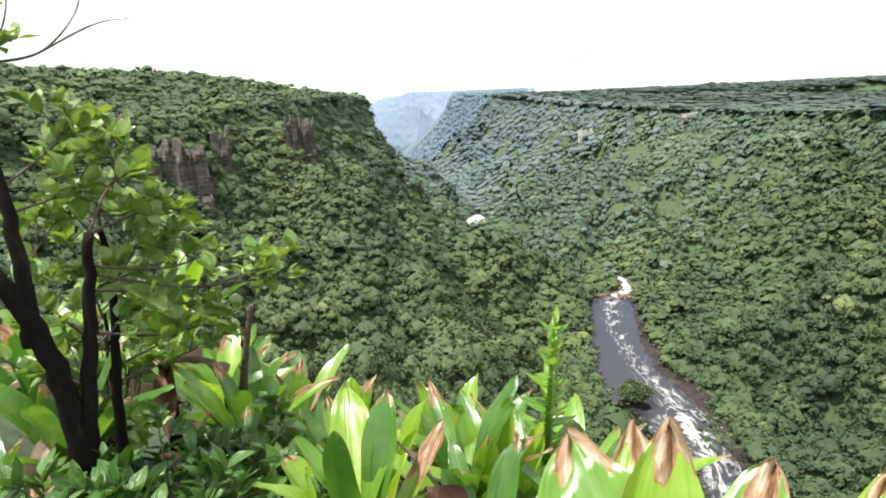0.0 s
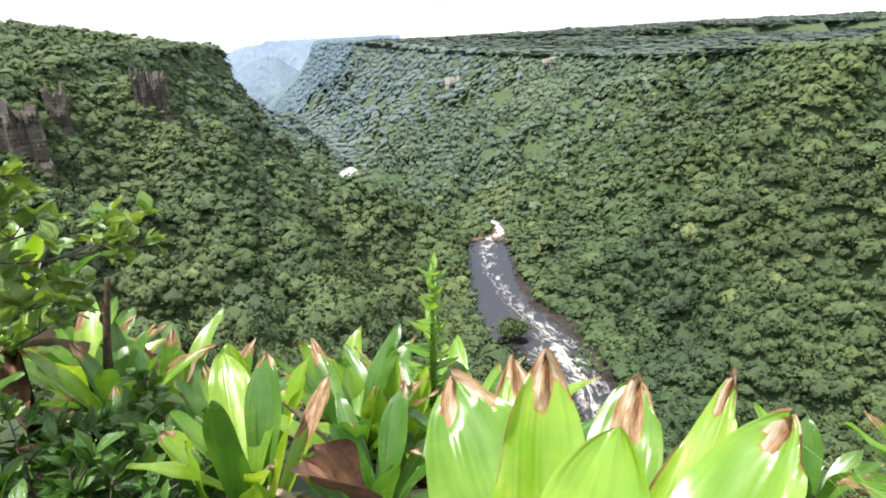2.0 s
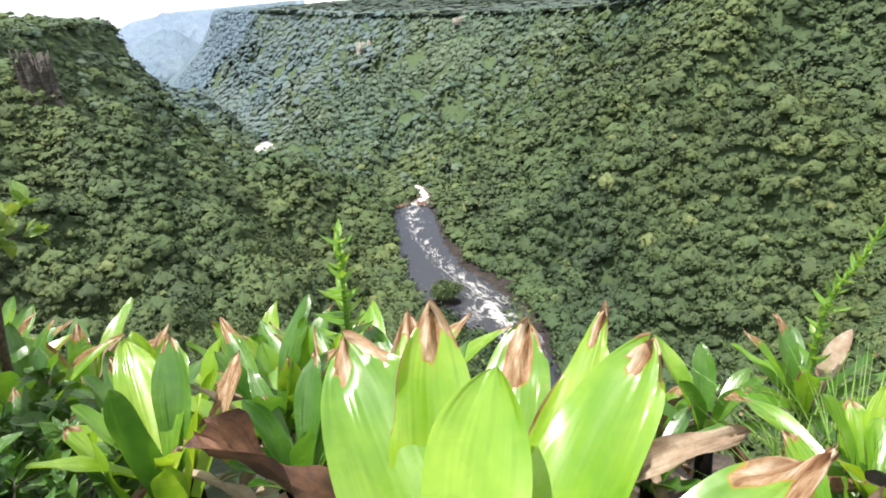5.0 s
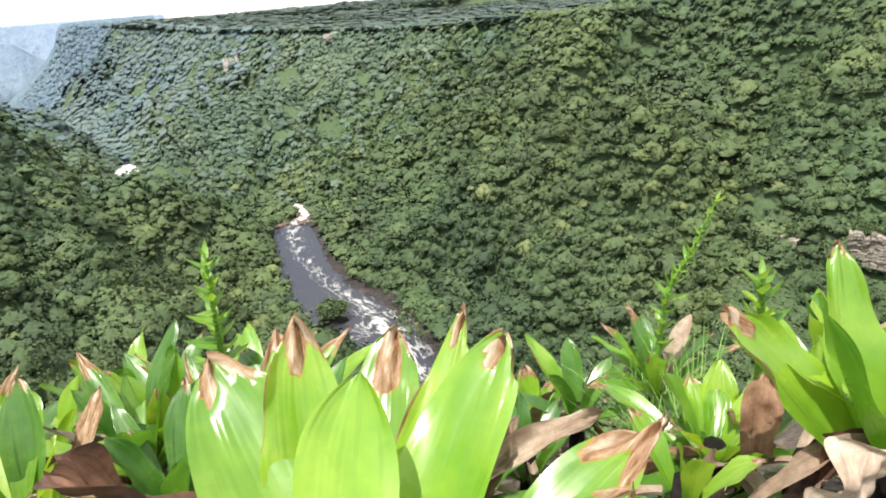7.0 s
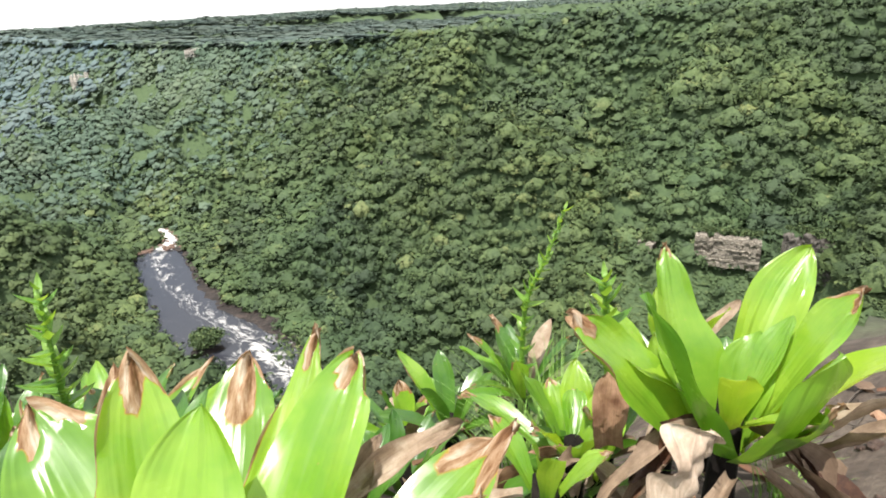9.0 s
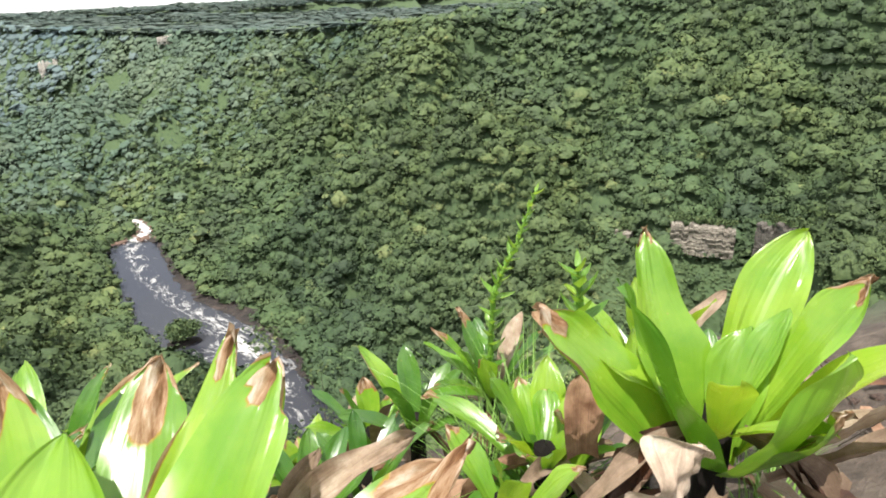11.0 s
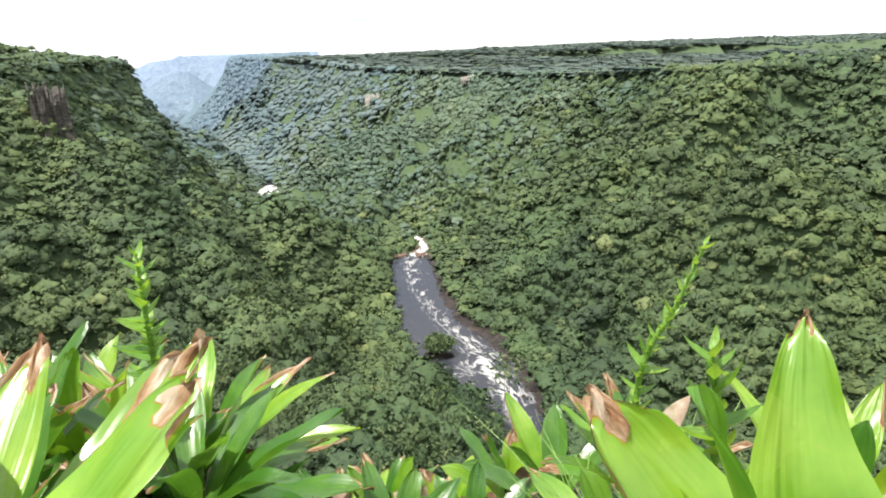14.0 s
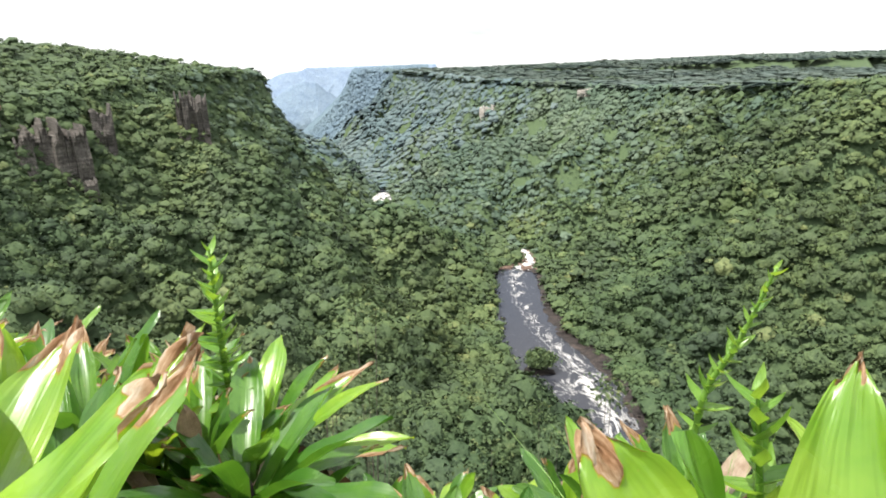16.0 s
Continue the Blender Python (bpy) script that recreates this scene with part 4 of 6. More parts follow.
def dead_material(name, a, c, d):
    m, nt, b, out = mat(name)
    uvn = nt.nodes.new("ShaderNodeUVMap")
    veins = noise_node(nt, 1.0, 3.0, 0.6, vec=uvn.outputs["UV"], stretch=(30.0, 1.5, 1.0))
    tone = noise_node(nt, 12.0, 6.0, 0.7)
    info = nt.nodes.new("ShaderNodeObjectInfo")
    mixv = math_node(nt, "ADD", math_node(nt, "MULTIPLY", tone, 0.8), math_node(nt, "MULTIPLY", math_node(nt, "SUBTRACT", info.outputs["Random"], 0.4), 0.3))
    col = ramp_node(nt, mixv, [(0.25, a), (0.45, c), (0.65, d)])
    col = mix_col(nt, 1.0, col, ramp_node(nt, veins, [(0.3, (0.72, 0.7, 0.68)), (0.7, (1.18, 1.16, 1.14))]), "MULTIPLY")
    nt.links.new(col, b.inputs["Base Color"])
    b.inputs["Roughness"].default_value = 0.72
    bump(nt, b, math_node(nt, "ADD", veins, tone), 0.5, 0.004)
    leafy(nt, b, out, col, 0.18)
    return m


M_DEAD = dead_material("withered_leaf", (0.14, 0.092, 0.06), (0.31, 0.225, 0.16), (0.56, 0.48, 0.39))
M_DEAD_PALE = dead_material("bleached_dead_leaf", (0.26, 0.185, 0.13), (0.46, 0.36, 0.28), (0.68, 0.60, 0.50))
M_DEAD_DK = dead_material("dark_rotten_leaf", (0.05, 0.022, 0.014), (0.17, 0.082, 0.045), (0.40, 0.25, 0.16))


def bark_material():
    m, nt, b, out = mat("dark_shaded_bark")
    n = noise_node(nt, 30.0, 6.0, 0.7, stretch=(1, 1, 0.35))
    spots = noise_node(nt, 9.0, 4.0, 0.6)
    # near black: the shade of the leaves above is in the bark colour
    col = ramp_node(nt, n, [(0.3, (0.003, 0.0025, 0.002)), (0.55, (0.009, 0.007, 0.006)), (0.75, (0.03, 0.025, 0.021))])
    col = mix_col(nt, ramp_node(nt, spots, [(0.66, (0, 0, 0)), (0.74, (0.3, 0.3, 0.3))]), col, (0.10, 0.10, 0.085))
    nt.links.new(col, b.inputs["Base Color"])
    b.inputs["Roughness"].default_value = 0.9
    b.inputs["Specular IOR Level"].default_value = 0.15
    bump(nt, b, n, 0.8, 0.006)
    return m


M_BARK = bark_material()


def plain_mat(name, a, c, scale=20.0, rough=0.8):
    m, nt, b, out = mat(name)
    n = noise_node(nt, scale, 6.0, 0.65)
    nt.links.new(ramp_node(nt, n, [(0.3, a), (0.7, c)]), b.inputs["Base Color"])
    b.inputs["Roughness"].default_value = rough
    bump(nt, b, n, 0.5, 0.01)
    return m


M_STEM = plain_mat("green_stem", (0.10, 0.22, 0.03), (0.19, 0.33, 0.05), 30.0, 0.45)
M_TWIG = plain_mat("grey_twig", (0.03, 0.024, 0.018), (0.11, 0.088, 0.07), 40.0, 0.85)
M_GRASS = plain_mat("fresh_grass", (0.09, 0.20, 0.03), (0.20, 0.34, 0.06), 12.0, 0.5)


def part(name, me, material, parent, label=""):
    """Links a mesh as one part under its thing or part."""
    if isinstance(me, bmesh.types.BMesh):
        bm, me = me, bpy.data.meshes.new(name)
        bm.to_mesh(me)
        bm.free()
    if not me.materials:
        me.materials.append(material)
    ob = new(name, me)
    ob.parent = parent
    return tagged(ob, label)


def thing(name, at, label, category, group=""):
    ob = new(name)
    ob.empty_display_size = 0.1
    ob.location = at
    return tagged(ob, label, category, group)


def smoothstep(a, b, x):
    x = min(1.0, max(0.0, (x - a) / (b - a)))
    return x * x * (3 - 2 * x)


def strap(origin, base, tip, width, axis, bow=(0, 0, 0), fold=0.22, nv=18, nu=6, waist=0.5, wide=0.6, blunt=2.2, wave=0.012,
          dry_tip=0.0, dry_l=0.0, dry_r=0.0, dry_mid=0.0, twist=0.0, roll=0.0, seed=0):
    """A strap-shaped leaf from base to tip that turns its upper face to the plant's axis. Coordinates are relative to origin."""
    rnd = random.Random(seed)
    B, T, Ax = Vector(base), Vector(tip), Vector(axis)
    Mid = (B + T) / 2 + Vector(bow)
    me = bpy.data.meshes.new("leaf")
    V, F, dry, uvs = [], [], [], []
    ph = [rnd.uniform(0, 6.28) for _ in range(6)]
    for i in range(nv + 1):
        v = i / nv
        v2 = 1 - (1 - v) ** 1.25
        p = B * (1 - v2) ** 2 + Mid * 2 * v2 * (1 - v2) + T * v2 * v2
        tan = ((Mid - B) * (1 - v2) + (T - Mid) * v2).normalized()
        up = (Ax - p) + Vector((0, 0, 0.15))
        up = (up - tan * up.dot(tan))
        up = up.normalized() if up.length > 1e-5 else Vector((0, 0, 1))
        side = tan.cross(up).normalized()
        ang = radians(twist) * v2 + radians(roll)
        side, up = side * math.cos(ang) + up * math.sin(ang), up * math.cos(ang) - side * math.sin(ang)
        if v2 < wide:
            w = waist + (1 - waist) * smoothstep(0, wide, v2)
        else:
            w = max(0.0, 1 - ((v2 - wide) / (1 - wide)) ** blunt) ** 0.75
        w = max(w, 0.02) * width / 2
        for j in range(nu + 1):
            s = 2 * j / nu - 1
            d = smoothstep(1 - dry_tip * 1.35, 1 - dry_tip * 0.65, v2 + 0.06 * math.sin(5 * s + ph[2])) if dry_tip > 0 else 0
            if dry_l > 0:
                d = max(d, smoothstep(-1 + dry_l * 2.4, -1 + dry_l * 1.5, s) * smoothstep(0.5, 0.72, v2 + 0.1 * math.sin(7 * v + ph[3])))
            if dry_r > 0:
                d = max(d, smoothstep(1 - dry_r * 2.4, 1 - dry_r * 1.5, s) * smoothstep(0.5, 0.72, v2 + 0.1 * math.sin(7 * v + ph[4])))
            if dry_mid > 0:
                d = max(d, smoothstep(1 - dry_mid, 1 - dry_mid * 0.6, v2) * smoothstep(0.6, 0.35, abs(s + 0.08)))
            ws = w * (1 + 0.05 * math.sin(9 * v + ph[0] + s)) * (1 - 0.15 * d)
            lift = fold * abs(s) ** 1.6 * w * (1.25 - 0.75 * v2) * 2
            rip = wave * math.sin(11 * v + ph[1] + 2.2 * s) * abs(s) ** 1.5 * smoothstep(0.15, 0.6, v) * (width / 0.14)
            rip += width * d * (0.06 * math.sin(4.5 * s + 13 * v + ph[5]) + 0.05 * math.sin(9 * s - 23 * v + ph[3]))
            keel = -0.05 * w * math.exp(-(s * 6) ** 2)
            q = p + side * (s * ws) + up * (lift + rip + keel) + tan * (width * 0.06 * d * math.sin(7 * s + ph[4]))
            V.append(tuple(q - Vector(origin)))
            dry.append(d)
            uvs.append((0.5 + s * 0.5, v2))
    k = nu + 1
    for i in range(nv):
        for j in range(nu):
            F.append((i * k + j, i * k + j + 1, (i + 1) * k + j + 1, (i + 1) * k + j))
    me.from_pydata(V, [], F)
    at_ = me.attributes.new("dry", "FLOAT", "POINT")
    at_.data.foreach_set("value", dry)
    uv = me.uv_layers.new(name="UVMap")
    for lp in me.loops:
        uv.data[lp.index].uv = uvs[lp.vertex_index]
    me.polygons.foreach_set("use_smooth", [True] * len(me.polygons))
    return me


def tube(points, radii, sides=7):
    """A tapered round stem through the points."""
    bm = bmesh.new()
    rings = []
    for i, p in enumerate(points):
        p = Vector(p)
        a = Vector(points[max(0, i - 1)])
        b = Vector(points[min(len(points) - 1, i + 1)])
        d = (b - a).normalized()
        s = d.cross(Vector((0.31, 0.17, 0.93))).normalized()
        u = s.cross(d)
        r = radii[i] if isinstance(radii, (list, tuple)) else radii
        rings.append([bm.verts.new(p + (s * math.cos(q * 2 * math.pi / sides) + u * math.sin(q * 2 * math.pi / sides)) * r) for q in range(sides)])
    for A, B in zip(rings[:-1], rings[1:]):
        for q in range(sides):
            f = bm.faces.new((A[q], A[(q + 1) % sides], B[(q + 1) % sides], B[q]))
            f.smooth = True
    bm.faces.new(rings[0][::-1])
    bm.faces.new(rings[-1])
    bmesh.ops.recalc_face_normals(bm, faces=bm.faces)
    return bm


def bend(points, n=10):
    """A smooth curve through a few points (Catmull-Rom)."""
    P = [Vector(p) for p in points]
    P = [P[0] * 2 - P[1]] + P + [P[-1] * 2 - P[-2]]
    out = []
    for i in range(1, len(P) - 2):
        for k in range(n):
            t = k / n
            a, b, c, d = P[i - 1], P[i], P[i + 1], P[i + 2]
            out.append(0.5 * ((2 * b) + (c - a) * t + (2 * a - 5 * b + 4 * c - d) * t * t + (3 * b - a - 3 * c + d) * t ** 3))
    return out + [P[-2]]


def ground_z(x, y):
    return float(ground_height(np.array([(x, y)], float))[0][0])


def rosette(at, label, leaves, top, n_low=7, low_len=0.28, low_w=0.09, material=None, seed=1, group="bromeliads on the rim", dead=4, dead_len=0.26):
    """A tank bromeliad: given leaves, shorter ones that fill the cup, and withered ones that hang round the foot."""
    rnd = random.Random(seed)
    material = material or M_LEAF
    ob = thing("bromeliad", at, label, "bromeliad", group)
    axis = Vector(top)
    for k, (base, tip, width, opt) in enumerate(leaves):
        o = dict(opt)
        mt = o.pop("mat", material)
        lb = o.pop("label", "")
        if mt in (M_DEAD, M_DEAD_DK, M_DEAD_PALE):
            o.setdefault("dry_tip", 0.9)
        ax = Vector(o.pop("face", axis))
        part("leaf", strap(at, base, tip, width, ax, seed=seed * 31 + k, **o), mt, ob, lb)
    a0 = rnd.uniform(0, 6.28)
    c = Vector(at)
    foot = Vector((axis.x, axis.y, min(axis.z - 0.15, (axis.z + c.z) / 2)))
    for k in range(n_low):
        a = a0 + k * 2.4
        ln = low_len * rnd.uniform(0.7, 1.15)
        el = rnd.uniform(0.5, 1.15)
        d = Vector((math.cos(a) * math.cos(el), math.sin(a) * math.cos(el), math.sin(el)))
        b = foot + Vector((math.cos(a), math.sin(a), 0)) * 0.03
        part("leaf", strap(at, b, b + d * ln, low_w * rnd.uniform(0.8, 1.2), axis, bow=(0, 0, ln * 0.12), nv=10, nu=4, seed=seed * 77 + k,
                           dry_tip=rnd.choice([0, 0, 0.05, 0.12])), material, ob)
    for k in range(dead):
        a = a0 + 1.1 + k * 2.1
        ln = dead_len * rnd.uniform(0.7, 1.2)
        b = foot + Vector((math.cos(a), math.sin(a), 0)) * 0.04
        t = b + Vector((math.cos(a) * ln * 0.75, math.sin(a) * ln * 0.75, -ln * rnd.uniform(0.35, 0.75)))
        part("dead_leaf", strap(at, b, t, low_w * rnd.uniform(0.6, 1.0), b + Vector((0, 0, 1)), bow=(0, 0, ln * 0.25), nv=14, nu=6, fold=0.5, wave=0.05, dry_tip=0.95,
                                twist=rnd.uniform(-60, 60), seed=seed * 91 + k), rnd.choice([M_DEAD, M_DEAD_DK, M_DEAD_PALE]), ob, "withered brown leaf")
    # the short stem that holds it to the ground
    part("stem", tube([(0, 0, -0.04), (foot.x - c.x, foot.y - c.y, (foot.z - c.z) * 0.5), (foot.x - c.x, foot.y - c.y, foot.z - c.z + 0.04)], [0.035, 0.03, 0.025]), M_BARK, ob)
    return ob


# ---- the big rosette in the middle ----
CX, CY = 0.03, 0.47


def from_heart(tip, width, off=0.04, aside=0.0, **opt):
    """A leaf of the big rosette, from its heart to the given tip."""
    d = Vector((tip[0] - CX, tip[1] - CY, 0)).normalized()
    opt.setdefault("nv", 30)
    opt.setdefault("nu", 10)
    opt.setdefault("bow", tuple(Vector((0, 0, 0.03)) - d * 0.02))
    opt.setdefault("waist", 0.62)
    return ((CX + d.x * off + aside, CY + d.y * off, 0.20), tip, width, opt)


rosette((CX, CY, ground_z(CX, CY)), "large bromeliad with broad yellow-green leaves and brown tips", [
    from_heart((-0.070, 0.90, 0.580), 0.185, off=0.02, aside=0.085, mat=M_LEAF_MID, fold=0.08, dry_tip=0.06, wide=0.62, blunt=2.3),
    from_heart((0.074, 0.87, 0.640), 0.135, off=0.17, fold=0.2, dry_tip=0.13, dry_l=0.07, blunt=2.1),
    from_heart((0.030, 1.06, 0.530), 0.115, off=0.2, dry_tip=0.13, fold=0.16),
    from_heart((0.252, 1.02, 0.510), 0.125, off=0.2, fold=0.14, dry_tip=0.08, blunt=2.8, nu=12, dry_mid=0.32),
    from_heart((0.348, 0.858, 0.610), 0.125, off=0.14, fold=0.18, dry_tip=0.07, dry_l=0.09, blunt=1.35, wide=0.5),
    from_heart((0.376, 0.740, 0.615), 0.145, fold=0.14, dry_tip=0.05, wide=0.66, blunt=2.8),
    from_heart((0.154, 0.708, 0.622), 0.145, off=0.0, fold=0.12, wide=0.62, blunt=2.5),
    from_heart((0.590, 0.640, 0.480), 0.125, bow=(0.0, -0.01, 0.08), fold=0.14, dry_tip=0.18),
    from_heart((0.440, 0.475, 0.535), 0.115, bow=(0.015, -0.01, 0.05), fold=0.12, dry_tip=0.05, dry_r=0.05),
    from_heart((-0.25, 0.62, 0.46), 0.12, bow=(0.0, 0.0, 0.05), fold=0.14, dry_tip=0.05, mat=M_LEAF_DK),
    from_heart((-0.20, 0.36, 0.40), 0.12, bow=(0.0, 0.0, 0.05), fold=0.14),
    from_heart((0.10, 0.25, 0.36), 0.12, bow=(0.0, 0.0, 0.05), fold=0.14, mat=M_LEAF_DK),
    ((0.06, 0.68, 0.29), (-0.258, 0.722, 0.556), 0.105, dict(bow=(0.0, 0.0, 0.0), fold=0.32, wave=0.04, dry_tip=0.95, nv=24, nu=8, mat=M_DEAD_DK, face=(-0.1, 0.9, 2.0), label="dark brown withered leaf curled along its length")),
    ((0.30, 0.87, 0.20), (0.600, 0.850, 0.345), 0.062, dict(bow=(0.0, 0.0, 0.04), fold=0.5, wave=0.04, nv=22, nu=8, mat=M_DEAD, label="greyish brown withered leaf")),
    ((0.33, 0.84, 0.14), (0.45, 0.90, 0.34), 0.06, dict(bow=(0.0, 0.0, 0.03), fold=0.5, wave=0.03, mat=M_DEAD, label="greyish brown withered leaf")),
], (CX, CY, 0.75), n_low=4, low_len=0.2, seed=3, dead=7)

# ---- the rosette to its right ----
RX, RY = 1.05, 0.62
rosette((RX, RY, ground_z(RX, RY)), "large glossy bromeliad with a full cup of light green leaves", [
    ((1.04, 0.66, 0.28), (1.083, 0.850, 0.612), 0.150, dict(bow=(-0.045, -0.01, 0.02), fold=0.2, dry_tip=0.025, nv=32, nu=10, blunt=1.05, wide=0.42, waist=0.62)),
    ((1.09, 0.64, 0.28), (1.330, 0.700, 0.605), 0.110, dict(bow=(-0.04, 0.02, 0.03), fold=0.28, nv=32, nu=10, blunt=2.2, wide=0.66, waist=0.48, face=(0.7, 0.1, 1.3))),
    ((1.09, 0.61, 0.28), (1.255, 0.540, 0.592), 0.100, dict(bow=(-0.01, 0.0, 0.02), fold=0.2, dry_tip=0.09, nv=32, nu=10, blunt=2.4, wide=0.66, waist=0.55)),
    ((1.08, 0.60, 0.28), (1.235, 0.385, 0.565), 0.105, dict(bow=(0.02, 0.0, 0.06), fold=0.18, nv=32, nu=10, blunt=1.8)),
    # outer faces of these two front leaves: darker green in place of shade
    ((1.05, 0.57, 0.27), (1.040, 0.440, 0.575), 0.130, dict(bow=(-0.01, -0.06, -0.01), fold=0.14, nv=28, nu=10, blunt=2.0, wide=0.55, waist=0.62, mat=M_LEAF_MID)),
    ((1.01, 0.61, 0.28), (0.869, 0.676, 0.622), 0.135, dict(bow=(-0.01, -0.02, -0.03), fold=0.18, nv=32, nu=10, blunt=1.2, wide=0.45, waist=0.66, mat=M_LEAF_MID)),
    ((1.00, 0.64, 0.26), (0.800, 0.786, 0.556), 0.150, dict(face=(0.85, 0.25, 1.4), bow=(-0.02, 0.0, 0.03), fold=0.16, dry_tip=0.13, dry_l=0.06, nv=32, nu=10, blunt=1.9, wide=0.5, waist=0.7)),
    ((1.03, 0.66, 0.26), (1.02, 0.80, 0.45), 0.09, dict(bow=(-0.01, 0.02, 0.02), fold=0.2, nv=20, nu=6)),
    ((1.07, 0.62, 0.26), (1.17, 0.67, 0.47), 0.10, dict(bow=(-0.01, 0.0, 0.02), fold=0.2, nv=20, nu=6)),
    ((1.06, 0.56, 0.29), (1.075, 0.44, 0.47), 0.085, dict(bow=(-0.02, -0.05, 0.0), fold=0.25, dry_tip=0.12)),
    ((1.06, 0.54, 0.30), (1.185, 0.365, 0.520), 0.045, dict(bow=(0.0, 0.0, 0.0), fold=0.5, wave=0.03, mat=M_DEAD, label="withered brown leaf")),
    ((1.07, 0.53, 0.28), (1.260, 0.380, 0.420), 0.035, dict(bow=(0.0, 0.0, 0.0), fold=0.5, wave=0.03, mat=M_DEAD, label="withered brown leaf")),
    ((0.955, 0.84, 0.16), (0.980, 0.870, 0.335), 0.092, dict(bow=(-0.025, -0.02, 0.02), fold=0.15, blunt=2.0, waist=0.7, mat=M_DEAD_DK, face=(0.4, 0.0, 0.9), label="dark brown rotten leaf")),
    ((0.860, 0.550, 0.20), (0.905, 0.540, 0.412), 0.095, dict(bow=(-0.012, -0.01, 0.01), fold=0.62, wave=0.05, dry_tip=0.72, twist=35, nv=26, nu=12, mat=M_DEAD_PALE, blunt=5.0, waist=0.75, face=(0.9, 0.8, 0.7), label="withered leaf rolled back on itself")),
    ((1.00, 0.56, 0.26), (0.84, 0.52, 0.16), 0.050, dict(bow=(-0.03, -0.03, 0.06), fold=0.5, wave=0.04, mat=M_DEAD)),
    ((1.06, 0.54, 0.26), (1.09, 0.42, 0.10), 0.055, dict(bow=(0.02, -0.04, 0.04), fold=0.4, wave=0.04, mat=M_DEAD)),
    ((1.08, 0.55, 0.26), (1.17, 0.46, 0.12), 0.055, dict(bow=(0.02, -0.03, 0.04), fold=0.4, wave=0.04, mat=M_DEAD)),
    ((0.98, 0.62, 0.22), (0.88, 0.66, 0.14), 0.060, dict(bow=(-0.03, 0.0, 0.04), fold=0.4, wave=0.04, mat=M_DEAD_DK)),
], (1.05, 0.62, 0.66), n_low=4, low_len=0.2, low_w=0.062, seed=5, dead=15, dead_len=0.27)


def generic(at, n, length, width, seed, lean=(25, 70), material=None, label="", dry=0.25, heading=None, spread=360.0, lift=0.16, dead=3):
    """A rosette with leaves set out in a spiral, up to upright in the middle."""
    rnd = random.Random(seed)
    x, y, z = at
    gz = ground_z(x, y)
    z = max(z, gz + 0.05)
    leaves = []
    for k in range(n):
        a = radians((heading or 0) + (k * 137.5 + rnd.uniform(-12, 12)) % spread - (spread / 2 if heading is not None else 0))
        f = k / max(1, n - 1)
        el = radians(lean[0] + (lean[1] - lean[0]) * f + rnd.uniform(-6, 6))
        ln = length * (0.8 + 0.3 * math.sin(f * 2.6)) * rnd.uniform(0.85, 1.12)
        h = Vector((math.sin(a), math.cos(a), 0))
        b = Vector((x, y, z)) + h * 0.025
        t = b + h * ln * math.cos(el) + Vector((0, 0, ln * math.sin(el)))
        leaves.append((tuple(b), tuple(t), width * rnd.uniform(0.8, 1.15),
                       dict(bow=tuple(h * -ln * 0.06 + Vector((0, 0, ln * rnd.uniform(0.05, 0.16)))), nv=13, nu=4, fold=rnd.uniform(0.15, 0.35),
                            blunt=rnd.uniform(1.5, 2.6), dry_tip=rnd.choice([0, 0, 0.04, 0.08, 0.2]) if rnd.random() < dry * 3 else 0, twist=rnd.uniform(-18, 18))))
        u = rnd.random()
        if u < 0.42:
            leaves[-1][3]["mat"] = M_LEAF_DK
        elif u > 0.95:
            leaves[-1][3].update(mat=M_DEAD, label="withered brown leaf")
        elif u > 0.8:
            leaves[-1][3][rnd.choice(["dry_l", "dry_r"])] = rnd.uniform(0.1, 0.3)
    return rosette((x, y, gz), label or "bromeliad with strap-shaped green leaves on the rim", leaves, (x, y, z + length * 1.1),
                   n_low=0, low_w=width, seed=seed, material=material, dead=dead, dead_len=length * 0.7)


# ---- rosettes further along the rim ----
# the group of tall leaves beside the shrub
rosette((-0.62, 1.25, ground_z(-0.62, 1.25)), "tall bromeliad with upright pale green leaves", [
    ((-0.60, 1.22, -0.05), (-0.598, 1.130, 0.385), 0.085, dict(bow=(0.0, -0.03, 0.0), fold=0.2, nv=24, nu=6, mat=M_LEAF_DK)),
    ((-0.64, 1.30, -0.05), (-0.800, 1.620, 0.240), 0.12, dict(bow=(0.0, 0.0, 0.05), fold=0.16, nv=24, nu=6)),
    ((-0.60, 1.28, -0.05), (-0.606, 1.470, 0.320), 0.095, dict(bow=(0.02, -0.02, 0.06), fold=0.25, dry_tip=0.06, nv=24, nu=6, mat=M_LEAF_DK)),
    ((-0.66, 1.20, -0.05), (-0.700, 1.180, 0.250), 0.09, dict(bow=(-0.02, -0.03, 0.02), nv=20)),
    ((-0.57, 1.22, -0.05), (-0.480, 1.260, 0.270), 0.08, dict(bow=(0.02, -0.02, 0.03), nv=20)),
    ((-0.56, 1.28, -0.05), (-0.470, 1.560, 0.200), 0.07, dict(bow=(0.02, 0.0, 0.05), dry_tip=0.5, nv=20)),
    ((-0.58, 1.20, -0.05), (-0.520, 1.10, 0.200), 0.075, dict(bow=(0.02, -0.03, 0.02), nv=20)),
    ((-0.68, 1.26, -0.05), (-0.86, 1.34, 0.160), 0.08, dict(bow=(-0.02, 0, 0.06), nv=20, dry_tip=0.1)),
], (-0.61, 1.26, 0.40), n_low=4, low_len=0.26, low_w=0.07, seed=12)
